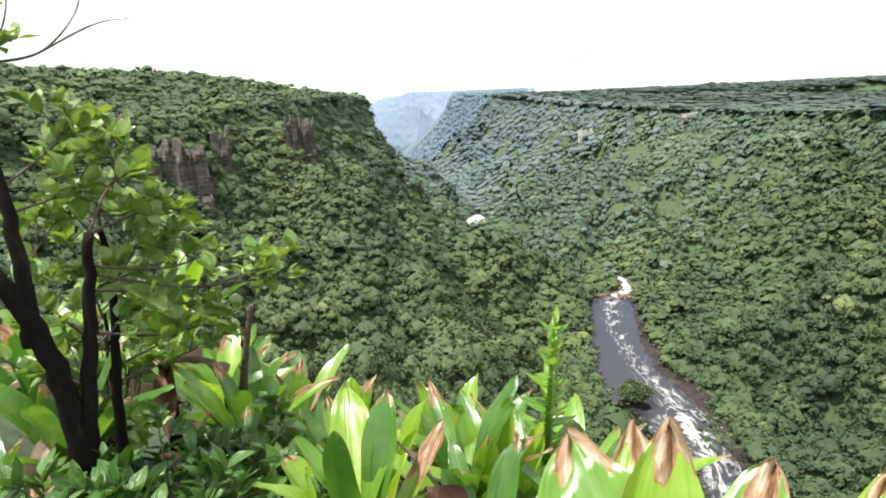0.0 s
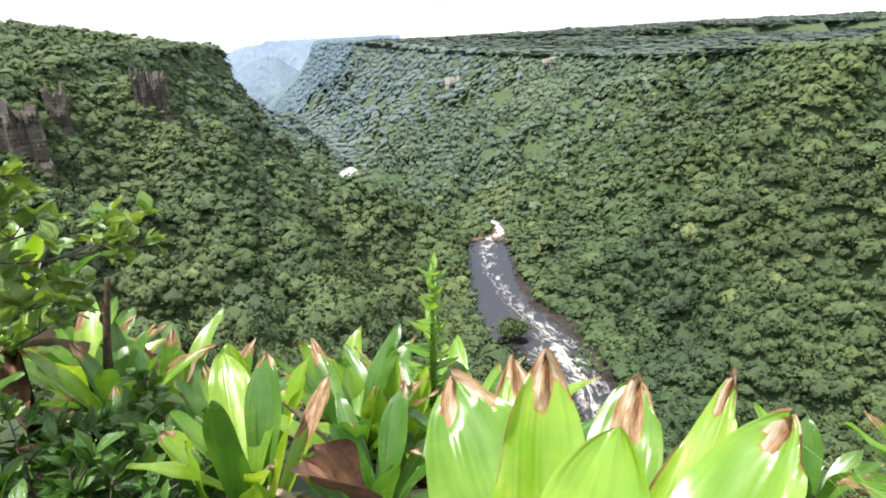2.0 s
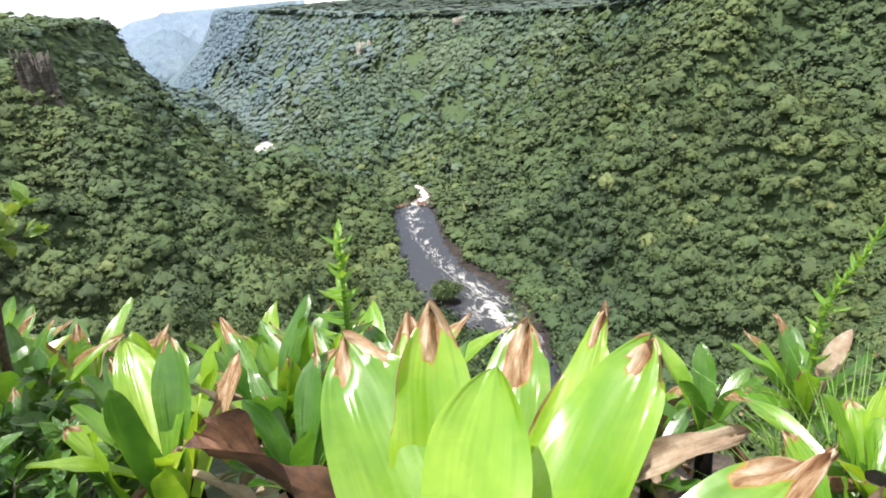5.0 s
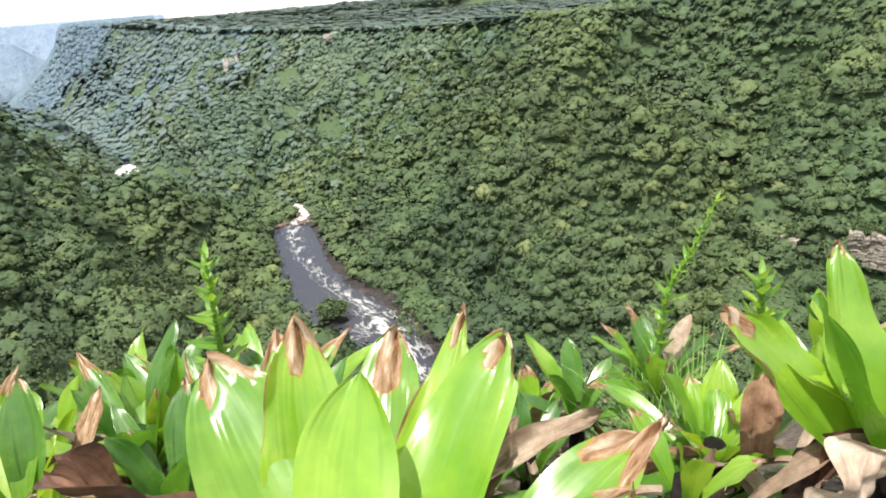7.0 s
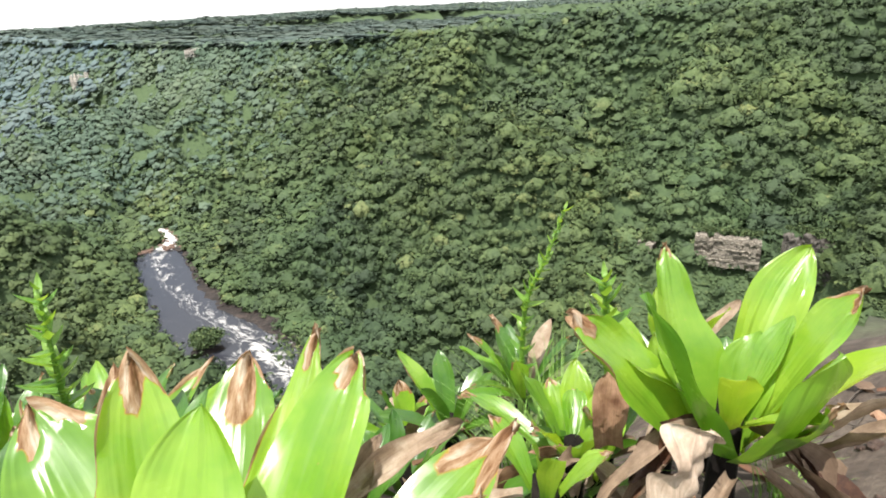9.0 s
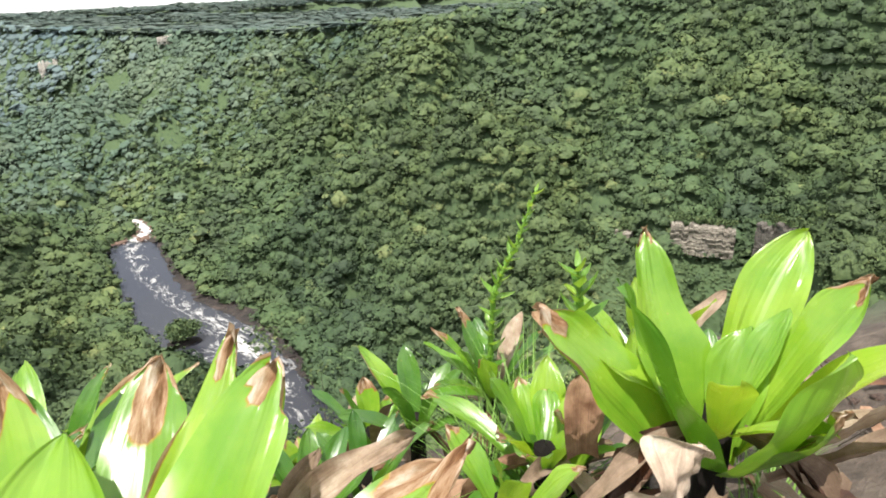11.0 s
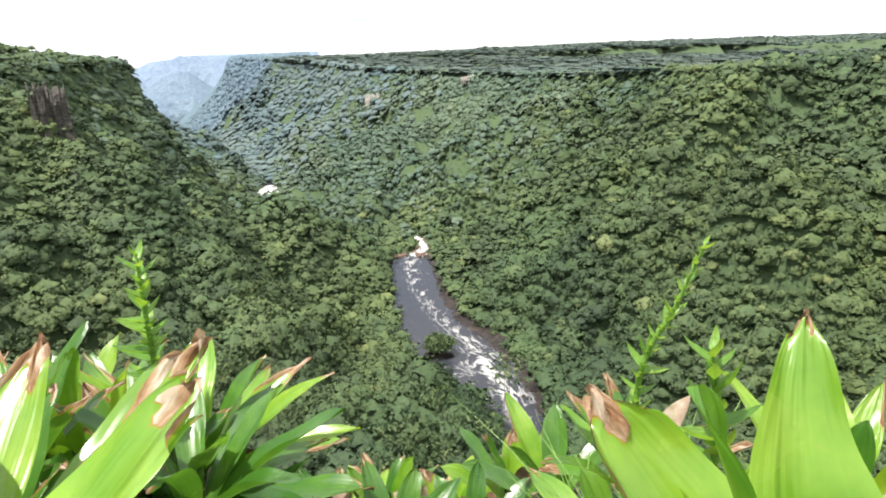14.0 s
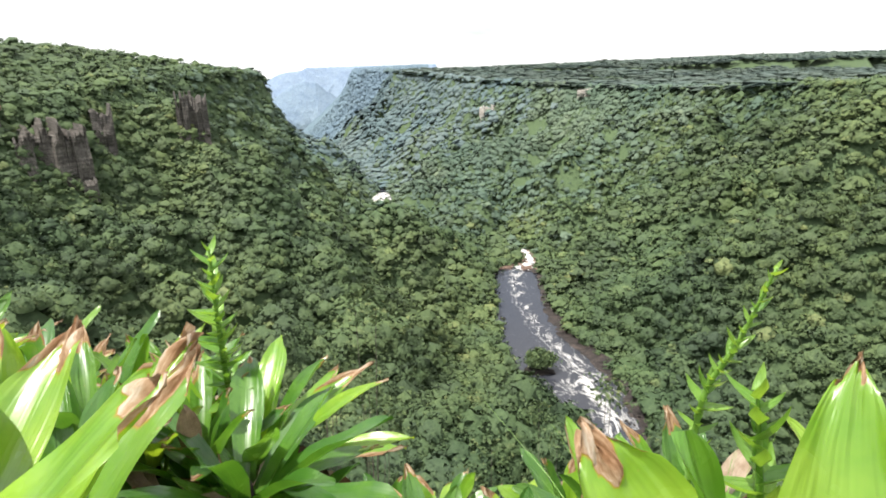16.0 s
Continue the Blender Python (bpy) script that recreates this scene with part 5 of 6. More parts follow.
rosette((-0.78, 1.72, ground_z(-0.78, 1.72)), "bromeliad with a tall folded pale leaf", [
    ((-0.80, 1.72, -0.30), (-0.895, 1.850, 0.150), 0.135, dict(bow=(-0.02, -0.05, 0.02), fold=0.4, nv=24, nu=8)),
    ((-0.74, 1.74, -0.30), (-0.620, 1.860, 0.100), 0.10, dict(bow=(0.0, -0.03, 0.05), nv=20)),
    ((-0.82, 1.76, -0.30), (-1.02, 1.90, 0.04), 0.10, dict(bow=(0.0, -0.03, 0.05), nv=20, dry_tip=0.1)),
    ((-0.74, 1.70, -0.30), (-0.600, 1.68, 0.08), 0.09, dict(bow=(0.0, -0.03, 0.05), nv=20)),
    ((-0.80, 1.68, -0.30), (-0.86, 1.58, 0.05), 0.10, dict(bow=(0.0, -0.03, 0.05), nv=20)),
], (-0.79, 1.74, 0.2), n_low=4, low_len=0.26, low_w=0.08, seed=13)
RIM_PLANTS = [  # x, y, z of the cup, leaves, length, width, seed, darker
    (-0.42, 1.55, -0.10, 12, 0.36, 0.075, 21, 0), (-0.46, 2.05, -0.42, 13, 0.42, 0.095, 22, 0), (-0.66, 2.25, -0.45, 11, 0.40, 0.09, 23, 0),
    (-0.30, 1.30, -0.08, 11, 0.30, 0.07, 24, 1), (-0.22, 1.72, -0.30, 12, 0.38, 0.075, 25, 1), (0.02, 1.62, -0.42, 11, 0.32, 0.07, 26, 1),
    (-1.60, 2.60, -0.68, 15, 0.52, 0.125, 28, 0), (-1.98, 2.55, -0.60, 13, 0.55, 0.12, 29, 0), (-1.25, 2.45, -0.65, 11, 0.42, 0.10, 30, 1),
    (-1.85, 2.05, 0.0, 10, 0.55, 0.11, 31, 0), (-1.05, 1.95, -0.38, 11, 0.36, 0.085, 32, 1), (-1.15, 1.55, -0.25, 10, 0.34, 0.08, 33, 1),
    (0.43, 2.32, -1.0, 13, 0.30, 0.085, 34, 0), (0.70, 2.22, -0.95, 12, 0.28, 0.075, 35, 0), (0.20, 2.36, -1.06, 11, 0.26, 0.08, 36, 0),
    (0.90, 1.98, -0.62, 11, 0.30, 0.085, 37, 0), (0.98, 1.72, -0.40, 10, 0.30, 0.07, 38, 0), (0.72, 1.55, -0.45, 11, 0.28, 0.07, 39, 1),
    (-2.15, 1.70, -0.10, 12, 0.50, 0.11, 44, 0), (-1.75, 1.45, -0.12, 11, 0.42, 0.10, 45, 1), (-2.5, 2.3, -0.4, 12, 0.5, 0.11, 46, 1), (-1.6, 1.0, -0.1, 10, 0.36, 0.09, 47, 1),
    (-2.3, 3.0, -0.75, 12, 0.5, 0.11, 48, 0), (-1.45, 2.0, -0.3, 11, 0.4, 0.09, 49, 0),
    (0.52, 1.42, -0.35, 10, 0.26, 0.07, 40, 1), (1.55, 1.05, -0.12, 9, 0.26, 0.07, 42, 1), (0.35, 2.02, -0.85, 10, 0.24, 0.07, 43, 1),
]
for x, y, z, n, ln, w, sd, dk in RIM_PLANTS:
    generic((x, y, z), n, ln, w, sd, material=M_LEAF_DK if dk else M_LEAF)

generic((-0.02, 1.60, -0.26), 18, 0.42, 0.095, 55, lean=(-8, 52), material=M_LEAF_DK, label="dense tuft of glossy dark green leaves at the edge", dry=0.2)
# the dense tuft of narrow leaves round the first flower spike
generic((-0.13, 1.84, -0.38), 26, 0.52, 0.085, 51, lean=(-8, 56), label="bromeliad with many narrow glossy leaves hanging over the edge", dry=0.3, dead=6)
rosette((-0.33, 1.66, ground_z(-0.33, 1.66)), "bromeliad with upright leaves at the edge", [
    ((-0.33, 1.66, -0.22), (-0.307, 1.702, 0.215), 0.10, dict(bow=(-0.02, -0.02, 0), nv=20)),
    ((-0.35, 1.64, -0.22), (-0.342, 1.565, 0.160), 0.085, dict(bow=(-0.02, -0.02, 0), nv=20, dry_tip=0.05)),
    ((-0.30, 1.68, -0.22), (-0.210, 1.76, 0.12), 0.085, dict(bow=(0.01, -0.02, 0.02), nv=20)),
    ((-0.37, 1.68, -0.22), (-0.48, 1.80, 0.10), 0.085, dict(bow=(-0.02, -0.02, 0.03), nv=20)),
], (-0.33, 1.66, 0.25), n_low=6, low_len=0.26, low_w=0.07, seed=52)

# the long arched leaf with an orange tip and its neighbours
rosette((0.96, 0.98, ground_z(0.96, 0.98)), "low bromeliad with long arching leaves and orange tips", [
    ((0.95, 0.93, -0.02), (0.820, 1.271, 0.090), 0.062, dict(bow=(0.0, 0.05, 0.06), fold=0.28, dry_tip=0.05, nv=24)),
    ((1.02, 1.00, -0.05), (1.085, 1.130, 0.195), 0.085, dict(bow=(-0.03, -0.02, 0.03), nv=20)),
    ((0.99, 1.02, -0.05), (1.02, 1.16, 0.140), 0.075, dict(bow=(-0.02, -0.02, 0.03), nv=20, dry_tip=0.06)),
    ((1.02, 0.95, -0.05), (1.10, 0.98, 0.130), 0.08, dict(bow=(0.0, -0.02, 0.05), nv=20)),
    ((0.93, 0.92, -0.06), (0.78, 1.00, 0.09), 0.07, dict(bow=(0.0, 0.0, 0.06), nv=20, mat=M_LEAF_DK)),
    ((0.98, 0.92, -0.06), (1.00, 0.80, 0.06), 0.08, dict(bow=(0.0, -0.02, 0.06), nv=20, mat=M_LEAF_DK)),
    ((0.94, 0.95, -0.06), (0.72, 0.90, 0.05), 0.08, dict(bow=(0.0, 0.0, 0.09), nv=20, mat=M_LEAF_DK)),
], (0.96, 0.97, 0.25), n_low=6, low_len=0.2, low_w=0.075, seed=53, material=M_LEAF, dead=5)
rosette((0.70, 0.72, ground_z(0.70, 0.72)), "young bromeliad with a narrow pale leaf", [
    ((0.705, 0.71, -0.02), (0.678, 0.722, 0.352), 0.062, dict(bow=(0.012, -0.01, 0.0), fold=0.2, nv=20)),
    ((0.72, 0.72, -0.02), (0.80, 0.66, 0.22), 0.06, dict(bow=(0, 0, 0.03), nv=18)),
    ((0.69, 0.74, -0.02), (0.62, 0.85, 0.20), 0.06, dict(bow=(0, 0, 0.03), nv=18, mat=M_LEAF_DK)),
    ((0.70, 0.70, -0.02), (0.74, 0.60, 0.16), 0.06, dict(bow=(0, 0, 0.03), nv=18, mat=M_DEAD)),
], (0.70, 0.72, 0.4), n_low=3, low_len=0.18, low_w=0.055, seed=54)


# ---- flower spikes ----
def flower_spike(points, r0, n, bract, seed, label, group="flower spikes", lean=55, base_n=0, first=0.15):
    """A flowering stem with bracts that stand off it in a spiral."""
    rnd = random.Random(seed)
    base = Vector(points[0])
    ob = thing("flower_spike", base, label, "flower spike", group)
    C = bend(points, 8)
    part("stem", tube([p - base for p in C], [r0 * (1 - 0.75 * i / (len(C) - 1)) for i in range(len(C))], 6), M_STEM, ob)
    for k in range(n):
        f = first + (1 - first) * (k + 0.5) / n
        q = f * (len(C) - 1)
        i = min(int(q), len(C) - 2)
        p = C[i].lerp(C[i + 1], q - i)
        d = (C[i + 1] - C[i]).normalized()
        a = k * 2.4 + rnd.uniform(-0.3, 0.3)
        s = d.cross(Vector((0.3, 0.8, 0.1))).normalized()
        o = s * math.cos(a) + d.cross(s) * math.sin(a)
        ln = bract * (1.25 - 0.75 * f) * rnd.uniform(0.7, 1.25)
        an = radians(lean * (1.1 - 0.5 * f) + rnd.uniform(-14, 14))
        tip = p + (o * math.sin(an) + d * math.cos(an)) * ln
        part("bract", strap(base, p, tip, ln * rnd.uniform(0.32, 0.42), p + d * 0.3, bow=tuple(o * ln * 0.16 - d * ln * 0.05), nv=6, nu=2, blunt=1.2, wide=0.3, waist=0.9, wave=0,
                            fold=0.35, seed=seed * 13 + k), M_SPIKE, ob)
    return ob


flower_spike([(-0.24, 1.98, -0.35), (-0.225, 1.96, -0.10), (-0.215, 1.93, 0.12), (-0.198, 1.90, 0.405)], 0.016, 46, 0.13, 61, "green flower spike with pointed bracts rising from the rosettes", lean=66)
flower_spike([(1.085, 1.41, -0.16), (1.085, 1.40, 0.08), (1.095, 1.385, 0.27), (1.135, 1.35, 0.40), (1.172, 1.312, 0.562)], 0.010, 50, 0.062, 62, "slender bent flower spike with pointed green bracts", lean=50)
flower_spike([(1.085, 1.00, 0.02), (1.075, 0.995, 0.22), (1.055, 0.985, 0.38), (1.037, 0.978, 0.505)], 0.010, 16, 0.10, 63, "stout pale green flower shoot with open bracts", lean=46, first=0.45)
generic((1.10, 1.42, -0.10), 16, 0.25, 0.056, 64, lean=(10, 70), material=M_LEAF_MID, label="bromeliad with mottled leaves round a flower spike", dry=0.33)
generic((1.27, 0.98, 0.14), 12, 0.26, 0.06, 65, lean=(30, 80), label="small bromeliad with upright leaves", dry=0.2)
generic((1.10, 1.02, -0.05), 8, 0.24, 0.07, 66, lean=(20, 60), material=M_LEAF_DK)


# ---- grass ----
def grass_tuft(at, n, length, seed):
    rnd = random.Random(seed)
    V, F = [], []
    for k in range(n):
        a = rnd.uniform(0, 6.28)
        r = rnd.uniform(0, 0.09)
        b = Vector((math.cos(a) * r, math.sin(a) * r, 0))
        h = Vector((math.cos(a + rnd.uniform(-1, 1)), math.sin(a + rnd.uniform(-1, 1)), 0))
        ln = length * rnd.uniform(0.5, 1.1)
        ben = rnd.uniform(0.15, 0.8)
        s = h.cross(Vector((0, 0, 1))) * rnd.uniform(0.0022, 0.0045)
        i = len(V)
        for q in range(5):
            f = q / 4
            p = b + h * ln * ben * f * f + Vector((0, 0, ln * f * (1 - 0.35 * ben * f)))
            w = 1 - f * 0.95
            V += [tuple(p - s * w), tuple(p + Vector((0, 0, 0.0006))), tuple(p + s * w)]
        for q in range(4):
            j = i + 3 * q
            F += [(j, j + 1, j + 4, j + 3), (j + 1, j + 2, j + 5, j + 4)]
    me = bpy.data.meshes.new("grass_tuft")
    me.from_pydata(V, [], F)
    me.materials.append(M_GRASS)
    ob = new("grass_tuft", me)
    ob.location = at
    return tagged(ob, "tuft of thin bright green grass", "grass", kind="stuff")


for gx, gy, ln, n, sd in ((1.02, 1.10, 0.50, 150, 71), (0.94, 1.20, 0.44, 90, 72), (1.45, 0.72, 0.16, 90, 73), (1.70, 0.9, 0.18, 90, 74), (1.18, 1.18, 0.26, 60, 75)):
    grass_tuft((gx, gy, ground_z(gx, gy) - 0.01), n, ln, sd)


# ---- the shrub beside the rosettes ----
def oval_leaf(seed, length=0.075, width=0.042):
    rnd = random.Random(seed)
    V, F, uvs = [], [], []
    nv, nu = 6, 4
    for i in range(nv + 1):
        v = i / nv
        w = width / 2 * max(0.06, math.sin(math.pi * (0.06 + 0.9 * v ** 0.85))) * (1.0 if v < 0.97 else 0.5)
        for j in range(nu + 1):
            s = 2 * j / nu - 1
            V.append((s * w, v * length, 0.22 * abs(s) * w - 0.16 * length * v * v + 0.002 * math.sin(7 * v + 3 * s + seed)))
            uvs.append((0.5 + 0.5 * s, v))
    k = nu + 1
    for i in range(nv):
        for j in range(nu):
            F.append((i * k + j, i * k + j + 1, (i + 1) * k + j + 1, (i + 1) * k + j))
    me = bpy.data.meshes.new("leaf")
    me.from_pydata(V, [], F)
    a = me.attributes.new("dry", "FLOAT", "POINT")
    a.data.foreach_set("value", [0.25 * rnd.random() * max(0, v[1] / length - 0.8) * 5 for v in V])
    uv = me.uv_layers.new(name="UVMap")
    for lp in me.loops:
        uv.data[lp.index].uv = uvs[lp.vertex_index]
    me.polygons.foreach_set("use_smooth", [True] * len(me.polygons))
    return me


def foliage(parent, origin, tips, meshes, rnd, per=7, reach=0.12, size=(0.7, 1.25)):
    """Whorls of leaves at the ends of twigs; tips: place and direction."""
    for p, d in tips:
        d = d.normalized()
        for k in range(per):
            a = k * 2.4 + rnd.uniform(-0.4, 0.4)
            s = d.cross(Vector((0.2, 0.5, 0.85))).normalized()
            o = s * math.cos(a) + d.cross(s) * math.sin(a)
            y = (o * rnd.uniform(0.7, 1.1) + d * rnd.uniform(0.15, 0.9) + Vector((0, 0, rnd.uniform(0.2, 0.9)))).normalized()
            z = (Vector((rnd.uniform(-0.5, 0.5), rnd.uniform(-0.5, 0.5), 1)) + d * 0.4)
            z = (z - y * z.dot(y)).normalized()
            x = y.cross(z)
            m = Matrix((x, y, z)).transposed().to_4x4()
            sc = rnd.uniform(*size)
            ob = new("leaf", rnd.choice(meshes))
            ob.parent = parent
            ob.matrix_basis = Matrix.Translation(p - origin - d * rnd.uniform(0, reach * 0.5)) @ m @ Matrix.Scale(sc, 4)


def shrub(label, trunks, twigs, meshes, seed, per=7, size=(0.7, 1.25), bark=None, extra=3, spread=0.10):
    rnd = random.Random(seed)
    origin = Vector(trunks[0][0][0])
    ob = thing("shrub", origin, label, "shrub")
    bark = bark or M_BARK
    for pts, r in trunks:
        C = bend(pts, 6)
        part("trunk", tube([p - origin + Vector((rnd.uniform(-1, 1), rnd.uniform(-1, 1), 0)) * r * 0.15 for p in C], [r * (1 - 0.55 * i / (len(C) - 1)) for i in range(len(C))], 8), bark, ob)
    tips = []
    for pts in twigs:
        C = bend(pts, 5)
        part("branch", tube([p - origin for p in C], [0.0034 * (1 - 0.7 * i / (len(C) - 1)) + 0.0008 for i in range(len(C))], 5), M_TWIG, ob)
        end, d = C[-1], C[-1] - C[-3]
        tips.append((end, d))
        for k in range(extra):
            q = C[int(len(C) * rnd.uniform(0.45, 0.95))]
            e = q + Vector((rnd.uniform(-1, 1), rnd.uniform(-1, 1), rnd.uniform(-0.3, 1))) * spread
            part("twig", tube([q - origin, (q + e) / 2 - origin + Vector((0, 0, 0.01)), e - origin], [0.002, 0.0016, 0.001], 4), M_TWIG, ob)
            tips.append((e, e - q))
    foliage(ob, origin, tips, meshes, rnd, per=per, size=size)
    return ob


OV = [oval_leaf(200 + k, 0.054, 0.040) for k in range(4)]
for me in OV:
    me.materials.append(M_SHRUB)
OVD = [oval_leaf(220 + k, 0.062, 0.032) for k in range(4)]
for me in OVD:
    me.materials.append(M_SHRUB_DK)
_g = ground_z(-1.28, 1.12)
shrub("shrub with dark crooked trunks and round leathery leaves", [
    ([(-1.28, 1.12, _g), (-1.29, 1.11, 0.12), (-1.26, 1.13, 0.42), (-1.25, 1.16, 0.60), (-1.235, 1.18, 0.80)], 0.027),
    ([(-1.29, 1.11, 0.20), (-1.30, 1.09, 0.45), (-1.34, 1.05, 0.66), (-1.42, 0.98, 0.86), (-1.50, 0.95, 1.1)], 0.032),
    ([(-1.33, 1.06, 0.55), (-1.33, 1.07, 0.72), (-1.36, 1.08, 0.92), (-1.42, 1.10, 1.10)], 0.022),
], [
    [(-1.235, 1.18, 0.80), (-1.25, 1.28, 0.90), (-1.27, 1.42, 0.945)],
    [(-1.235, 1.18, 0.80), (-1.22, 1.36, 0.82), (-1.20, 1.52, 0.80)],
    [(-1.24, 1.17, 0.72), (-1.20, 1.38, 0.66), (-1.18, 1.60, 0.66)],
    [(-1.24, 1.17, 0.70), (-1.12, 1.42, 0.60), (-1.06, 1.70, 0.605)],
    [(-1.12, 1.42, 0.60), (-1.06, 1.56, 0.58), (-1.00, 1.72, 0.55)],
    [(-1.25, 1.16, 0.66), (-1.22, 1.30, 0.62), (-1.26, 1.46, 0.58)],
    [(-1.36, 1.08, 0.92), (-1.36, 1.20, 0.98), (-1.38, 1.34, 1.05)],
    [(-1.36, 1.08, 0.86), (-1.34, 1.20, 0.88), (-1.35, 1.34, 0.90)],
    [(-1.42, 1.10, 1.10), (-1.45, 1.16, 1.20), (-1.47, 1.20, 1.30)],
    [(-1.25, 1.16, 0.55), (-1.16, 1.30, 0.50), (-1.10, 1.44, 0.50)],
    [(-1.26, 1.14, 0.50), (-1.30, 1.28, 0.52), (-1.36, 1.42, 0.55)],
    [(-1.34, 1.05, 0.66), (-1.40, 1.16, 0.74), (-1.46, 1.30, 0.80)],
], OV, 81, per=7, extra=5)
shrub("leafy shrub with round leathery leaves in the sun", [
    ([(-1.42, 1.36, ground_z(-1.42, 1.36)), (-1.42, 1.36, 0.20), (-1.40, 1.38, 0.50), (-1.42, 1.40, 0.75)], 0.02),
], [
    [(-1.42, 1.36, 0.45), (-1.34, 1.44, 0.56), (-1.30, 1.52, 0.70)],
    [(-1.42, 1.36, 0.55), (-1.36, 1.46, 0.70), (-1.34, 1.52, 0.86)],
    [(-1.42, 1.40, 0.75), (-1.46, 1.44, 0.90), (-1.48, 1.48, 1.02)],
    [(-1.42, 1.36, 0.35), (-1.28, 1.46, 0.42), (-1.18, 1.54, 0.50)],
    [(-1.42, 1.36, 0.30), (-1.30, 1.50, 0.34), (-1.20, 1.62, 0.38)],
    [(-1.42, 1.36, 0.50), (-1.50, 1.40, 0.62), (-1.60, 1.44, 0.72)],
    [(-1.42, 1.36, 0.40), (-1.52, 1.34, 0.48), (-1.62, 1.34, 0.56)],
    [(-1.42, 1.40, 0.70), (-1.54, 1.40, 0.84), (-1.62, 1.42, 0.96)],
    [(-1.42, 1.36, 0.60), (-1.38, 1.50, 0.62), (-1.36, 1.62, 0.66)],
    [(-1.42, 1.36, 0.25), (-1.48, 1.28, 0.34), (-1.56, 1.20, 0.40)],
], OV, 82, per=8, extra=4, spread=0.13)
# leafy shrubs that close the thicket behind
_rk = random.Random(31)
for bx, by, tz, sd in ((-1.72, 1.62, 0.42, 91), (-2.05, 1.95, 0.40, 93), (-1.30, 1.50, -0.05, 94)):
    gz = ground_z(bx, by)
    tw = []
    for k in range(11):
        a, r = k * 2.4, _rk.uniform(0.12, 0.32)
        z = tz + _rk.uniform(-0.45, 0.12)
        tw.append([(bx, by, gz + 0.1), (bx + math.cos(a) * r * 0.5, by + math.sin(a) * r * 0.5, (gz + z) / 2 + 0.08), (bx + math.cos(a) * r, by + math.sin(a) * r, z)])
    shrub("dense shrub with leathery green leaves behind the rosettes", [([(bx, by, gz), (bx + 0.02, by, (gz + tz) / 2), (bx, by + 0.02, tz - 0.1)], 0.014)], tw, OV if sd % 2 else OVD, sd, per=7, extra=3, spread=0.12, size=(0.8, 1.4))
# bare twigs against the sky
bare = thing("bare_twig", (-1.47, 1.20, 1.20), "thin leafless grey twigs at the top of a shrub", "twig")
for pts, r in (([(0, 0, 0), (0.05, 0.10, 0.03), (0.09, 0.18, 0.12), (0.10, 0.22, 0.22)], 0.004), ([(0.05, 0.10, 0.03), (0.13, 0.20, 0.10), (0.19, 0.27, 0.12)], 0.003),
               ([(0, 0, 0), (0.02, 0.05, 0.12), (0.01, 0.08, 0.25)], 0.003)):
    C = bend(pts, 6)
    part("twig", tube(C, [r * (1 - 0.7 * i / (len(C) - 1)) for i in range(len(C))], 4), M_TWIG, bare)

# low dark shrubs at the foot
_rs = random.Random(5)
for bx, by, tz, sd, n in ((-1.08, 1.16, 0.22, 83, 9), (-0.86, 1.02, 0.12, 84, 8), (-1.22, 0.92, 0.18, 85, 9), (-0.98, 1.42, 0.10, 86, 8), (-0.80, 1.24, 0.02, 87, 6), (-1.30, 0.70, 0.20, 88, 9), (-1.02, 0.78, 0.12, 89, 9), (-0.70, 0.84, 0.05, 90, 7)):
    gz = ground_z(bx, by)
    tw = []
    for k in range(n):
        a = k * 2.4
        r = _rs.uniform(0.10, 0.22)
        z = tz + _rs.uniform(-0.16, 0.08)
        tw.append([(bx, by, gz + 0.05), (bx + math.cos(a) * r * 0.4, by + math.sin(a) * r * 0.4, (gz + z) / 2 + 0.06), (bx + math.cos(a) * r, by + math.sin(a) * r, z)])
    shrub("low shrub with dark glossy pointed leaves", [([(bx, by, gz), (bx + 0.01, by, gz + 0.08), (bx, by + 0.01, gz + 0.16)], 0.014)], tw, OVD, sd, per=8, extra=2, spread=0.09)

# ---- the dead flower stalk ----
M_STALK = plain_mat("dry_brown_stalk", (0.018, 0.012, 0.008), (0.12, 0.085, 0.058), 45.0, 0.85)
stalk = thing("dead_stalk", (-1.54, 2.12, ground_z(-1.54, 2.12)), "dry dark brown flower stalk standing among leaves", "stalk")
_h = -stalk.location.z
C = bend([(0, 0, -0.02), (0.0, 0.0, _h - 0.25), (0.015, 0.01, _h - 0.02), (0.06, 0.04, _h + 0.27)], 10)
part("stem", tube(C, [0.027 * (1 - 0.62 * i / (len(C) - 1)) for i in range(len(C))], 9), M_STALK, stalk)
for k in range(12):
    p = C[int(8 + k * 1.7)]
    a = k * 2.4
    part("scale", strap((0, 0, 0), p, p + Vector((math.cos(a) * 0.02, math.sin(a) * 0.02, 0.06)), 0.032, p + Vector((0, 0, 0.2)), nv=4, nu=2, seed=k), M_DEAD_DK, stalk)


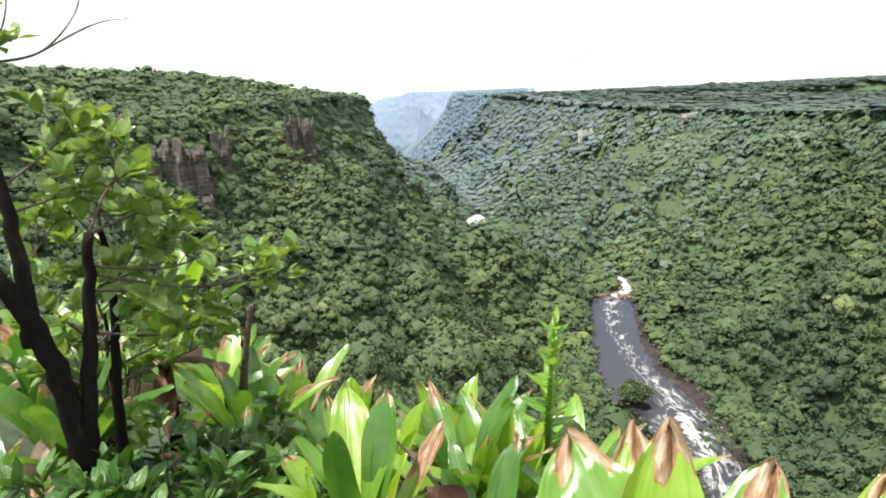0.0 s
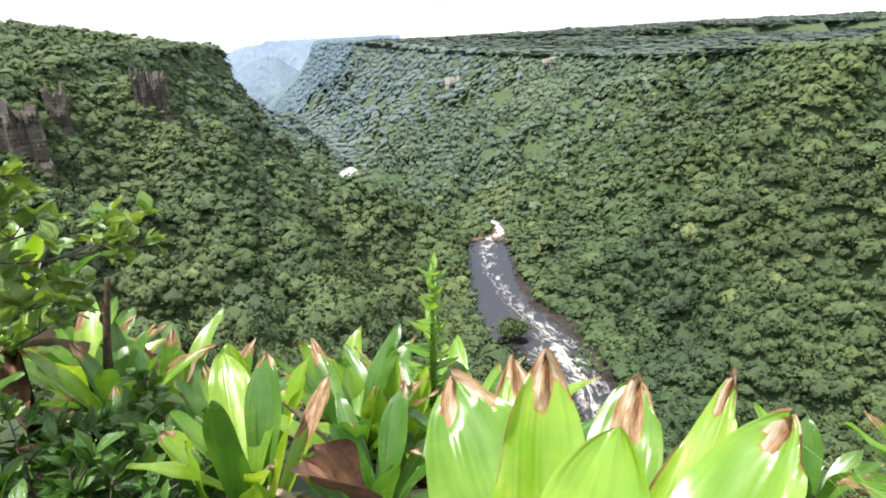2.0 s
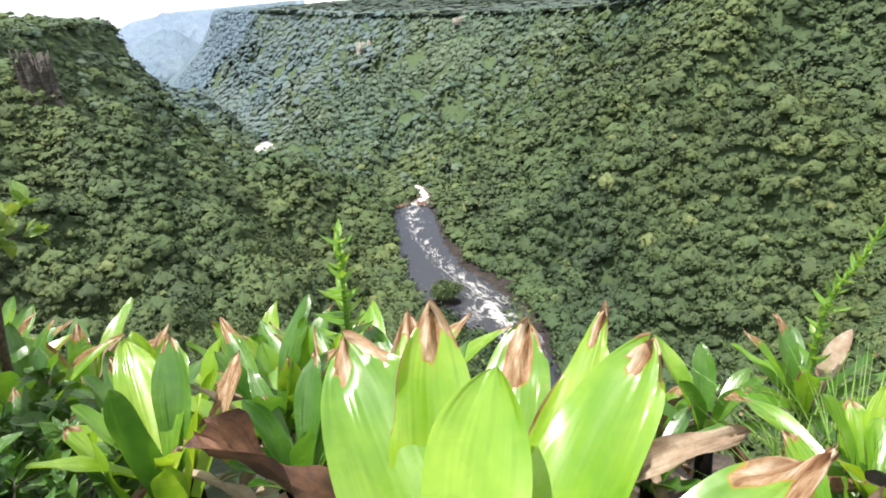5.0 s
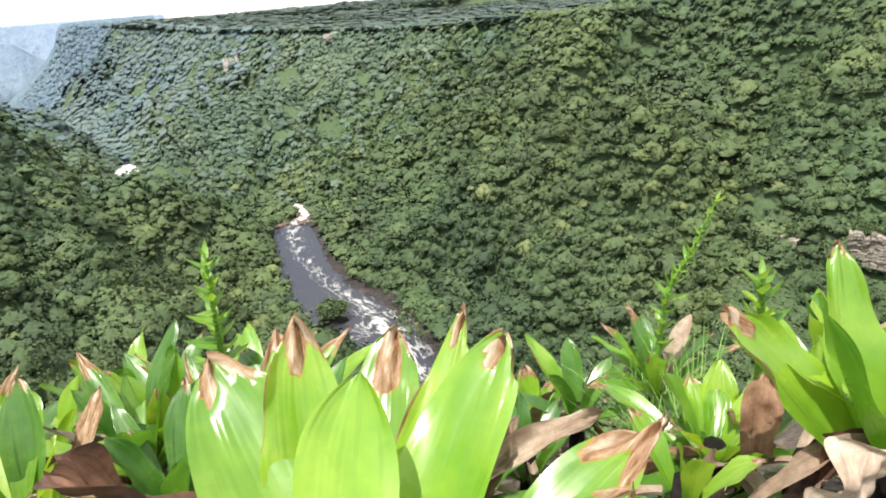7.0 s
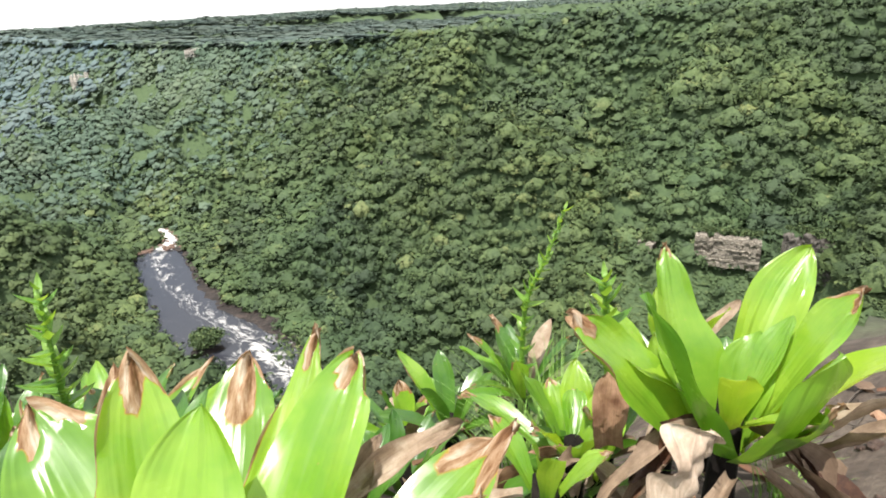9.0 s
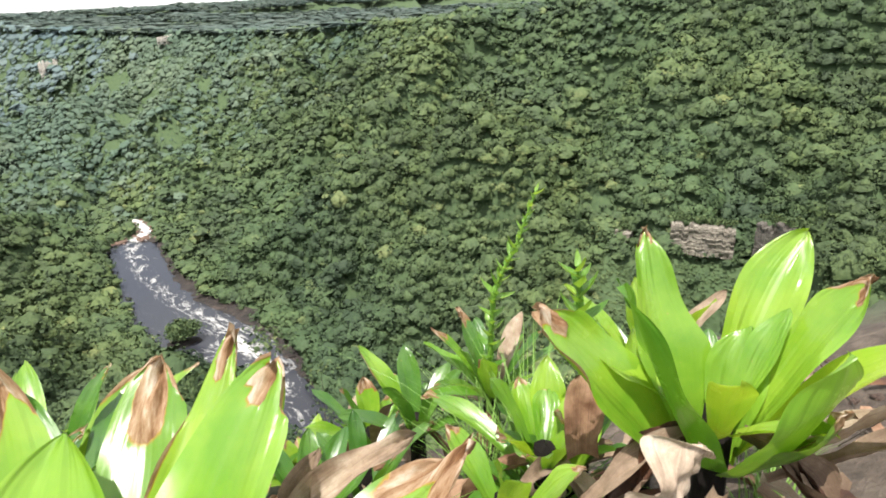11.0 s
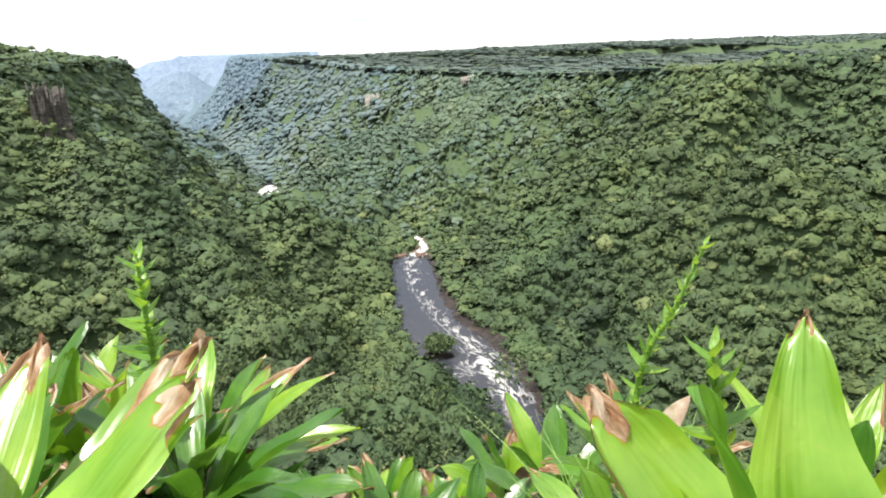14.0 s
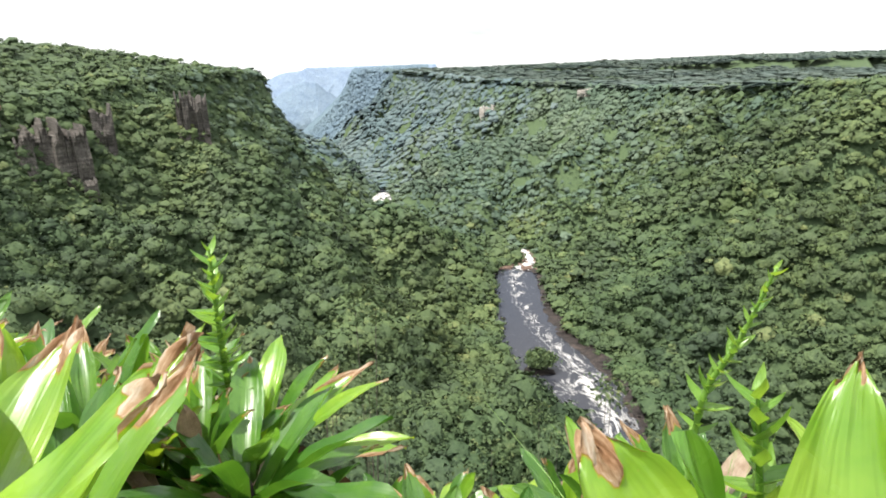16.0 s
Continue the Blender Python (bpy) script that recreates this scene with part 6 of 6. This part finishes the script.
# ---- litter and stones on the ledge ----
LITTER = []
for k in range(5):
    me = strap((0, 0, 0), (0, -0.05, 0), (0.01, 0.06, 0.004), 0.028, (0, 0, 1), bow=(0.01, 0, 0.012), nv=6, nu=3, fold=0.3, wave=0.05, seed=500 + k)
    me.materials.append(M_DEAD if k % 2 else M_DEAD_DK)
    LITTER.append(me)
_rl = random.Random(9)
for k in range(120):
    x, y = _rl.uniform(-1.9, 2.4), _rl.uniform(0.35, 1.9)
    ob = new("fallen_leaf", _rl.choice(LITTER))
    ob.matrix_basis = Matrix.Translation((x, y, ground_z(x, y) + 0.006)) @ pose(0, 0, 0, _rl.uniform(-12, 12), _rl.uniform(-12, 12), _rl.uniform(0, 360)) @ Matrix.Scale(_rl.uniform(0.6, 1.7), 4)
    tagged(ob, "withered brown leaf lying on the soil", "fallen leaf", group="fallen leaves")
for k in range(90):
    x, y = _rl.uniform(1.1, 2.4), _rl.uniform(0.3, 1.5)
    s_ = _rl.uniform(0.008, 0.045)
    ob = new("stone", _rl.choice(BOULDERS))
    ob.matrix_basis = Matrix.Translation((x, y, ground_z(x, y))) @ pose(0, 0, 0, 0, 0, _rl.uniform(0, 360)) @ Matrix.Diagonal((s_, s_ * _rl.uniform(0.6, 1), s_ * 0.6, 1))
    tagged(ob, "small brown stone on the soil", "stone", group="stones on the ledge")

for k in range(34):
    x, y = _rl.uniform(0.9, 2.4), _rl.uniform(0.3, 1.5)
    a, ln = _rl.uniform(0, 6.28), _rl.uniform(0.08, 0.3)
    e = Vector((math.cos(a) * ln, math.sin(a) * ln, 0))
    C = bend([(0, 0, 0.004), e * 0.5 + Vector((_rl.uniform(-0.03, 0.03), _rl.uniform(-0.03, 0.03), 0.012)), e + Vector((0, 0, ground_z(x + e.x, y + e.y) - ground_z(x, y) + 0.004))], 5)
    bm = tube(C, [0.004 * (1 - 0.6 * i / (len(C) - 1)) for i in range(len(C))], 5)
    me = bpy.data.meshes.new("fallen_twig")
    bm.to_mesh(me)
    bm.free()
    me.materials.append(M_TWIG)
    ob = new("fallen_twig", me)
    ob.location = (x, y, ground_z(x, y))
    tagged(ob, "thin dry twig lying on the soil", "twig", group="fallen twigs")
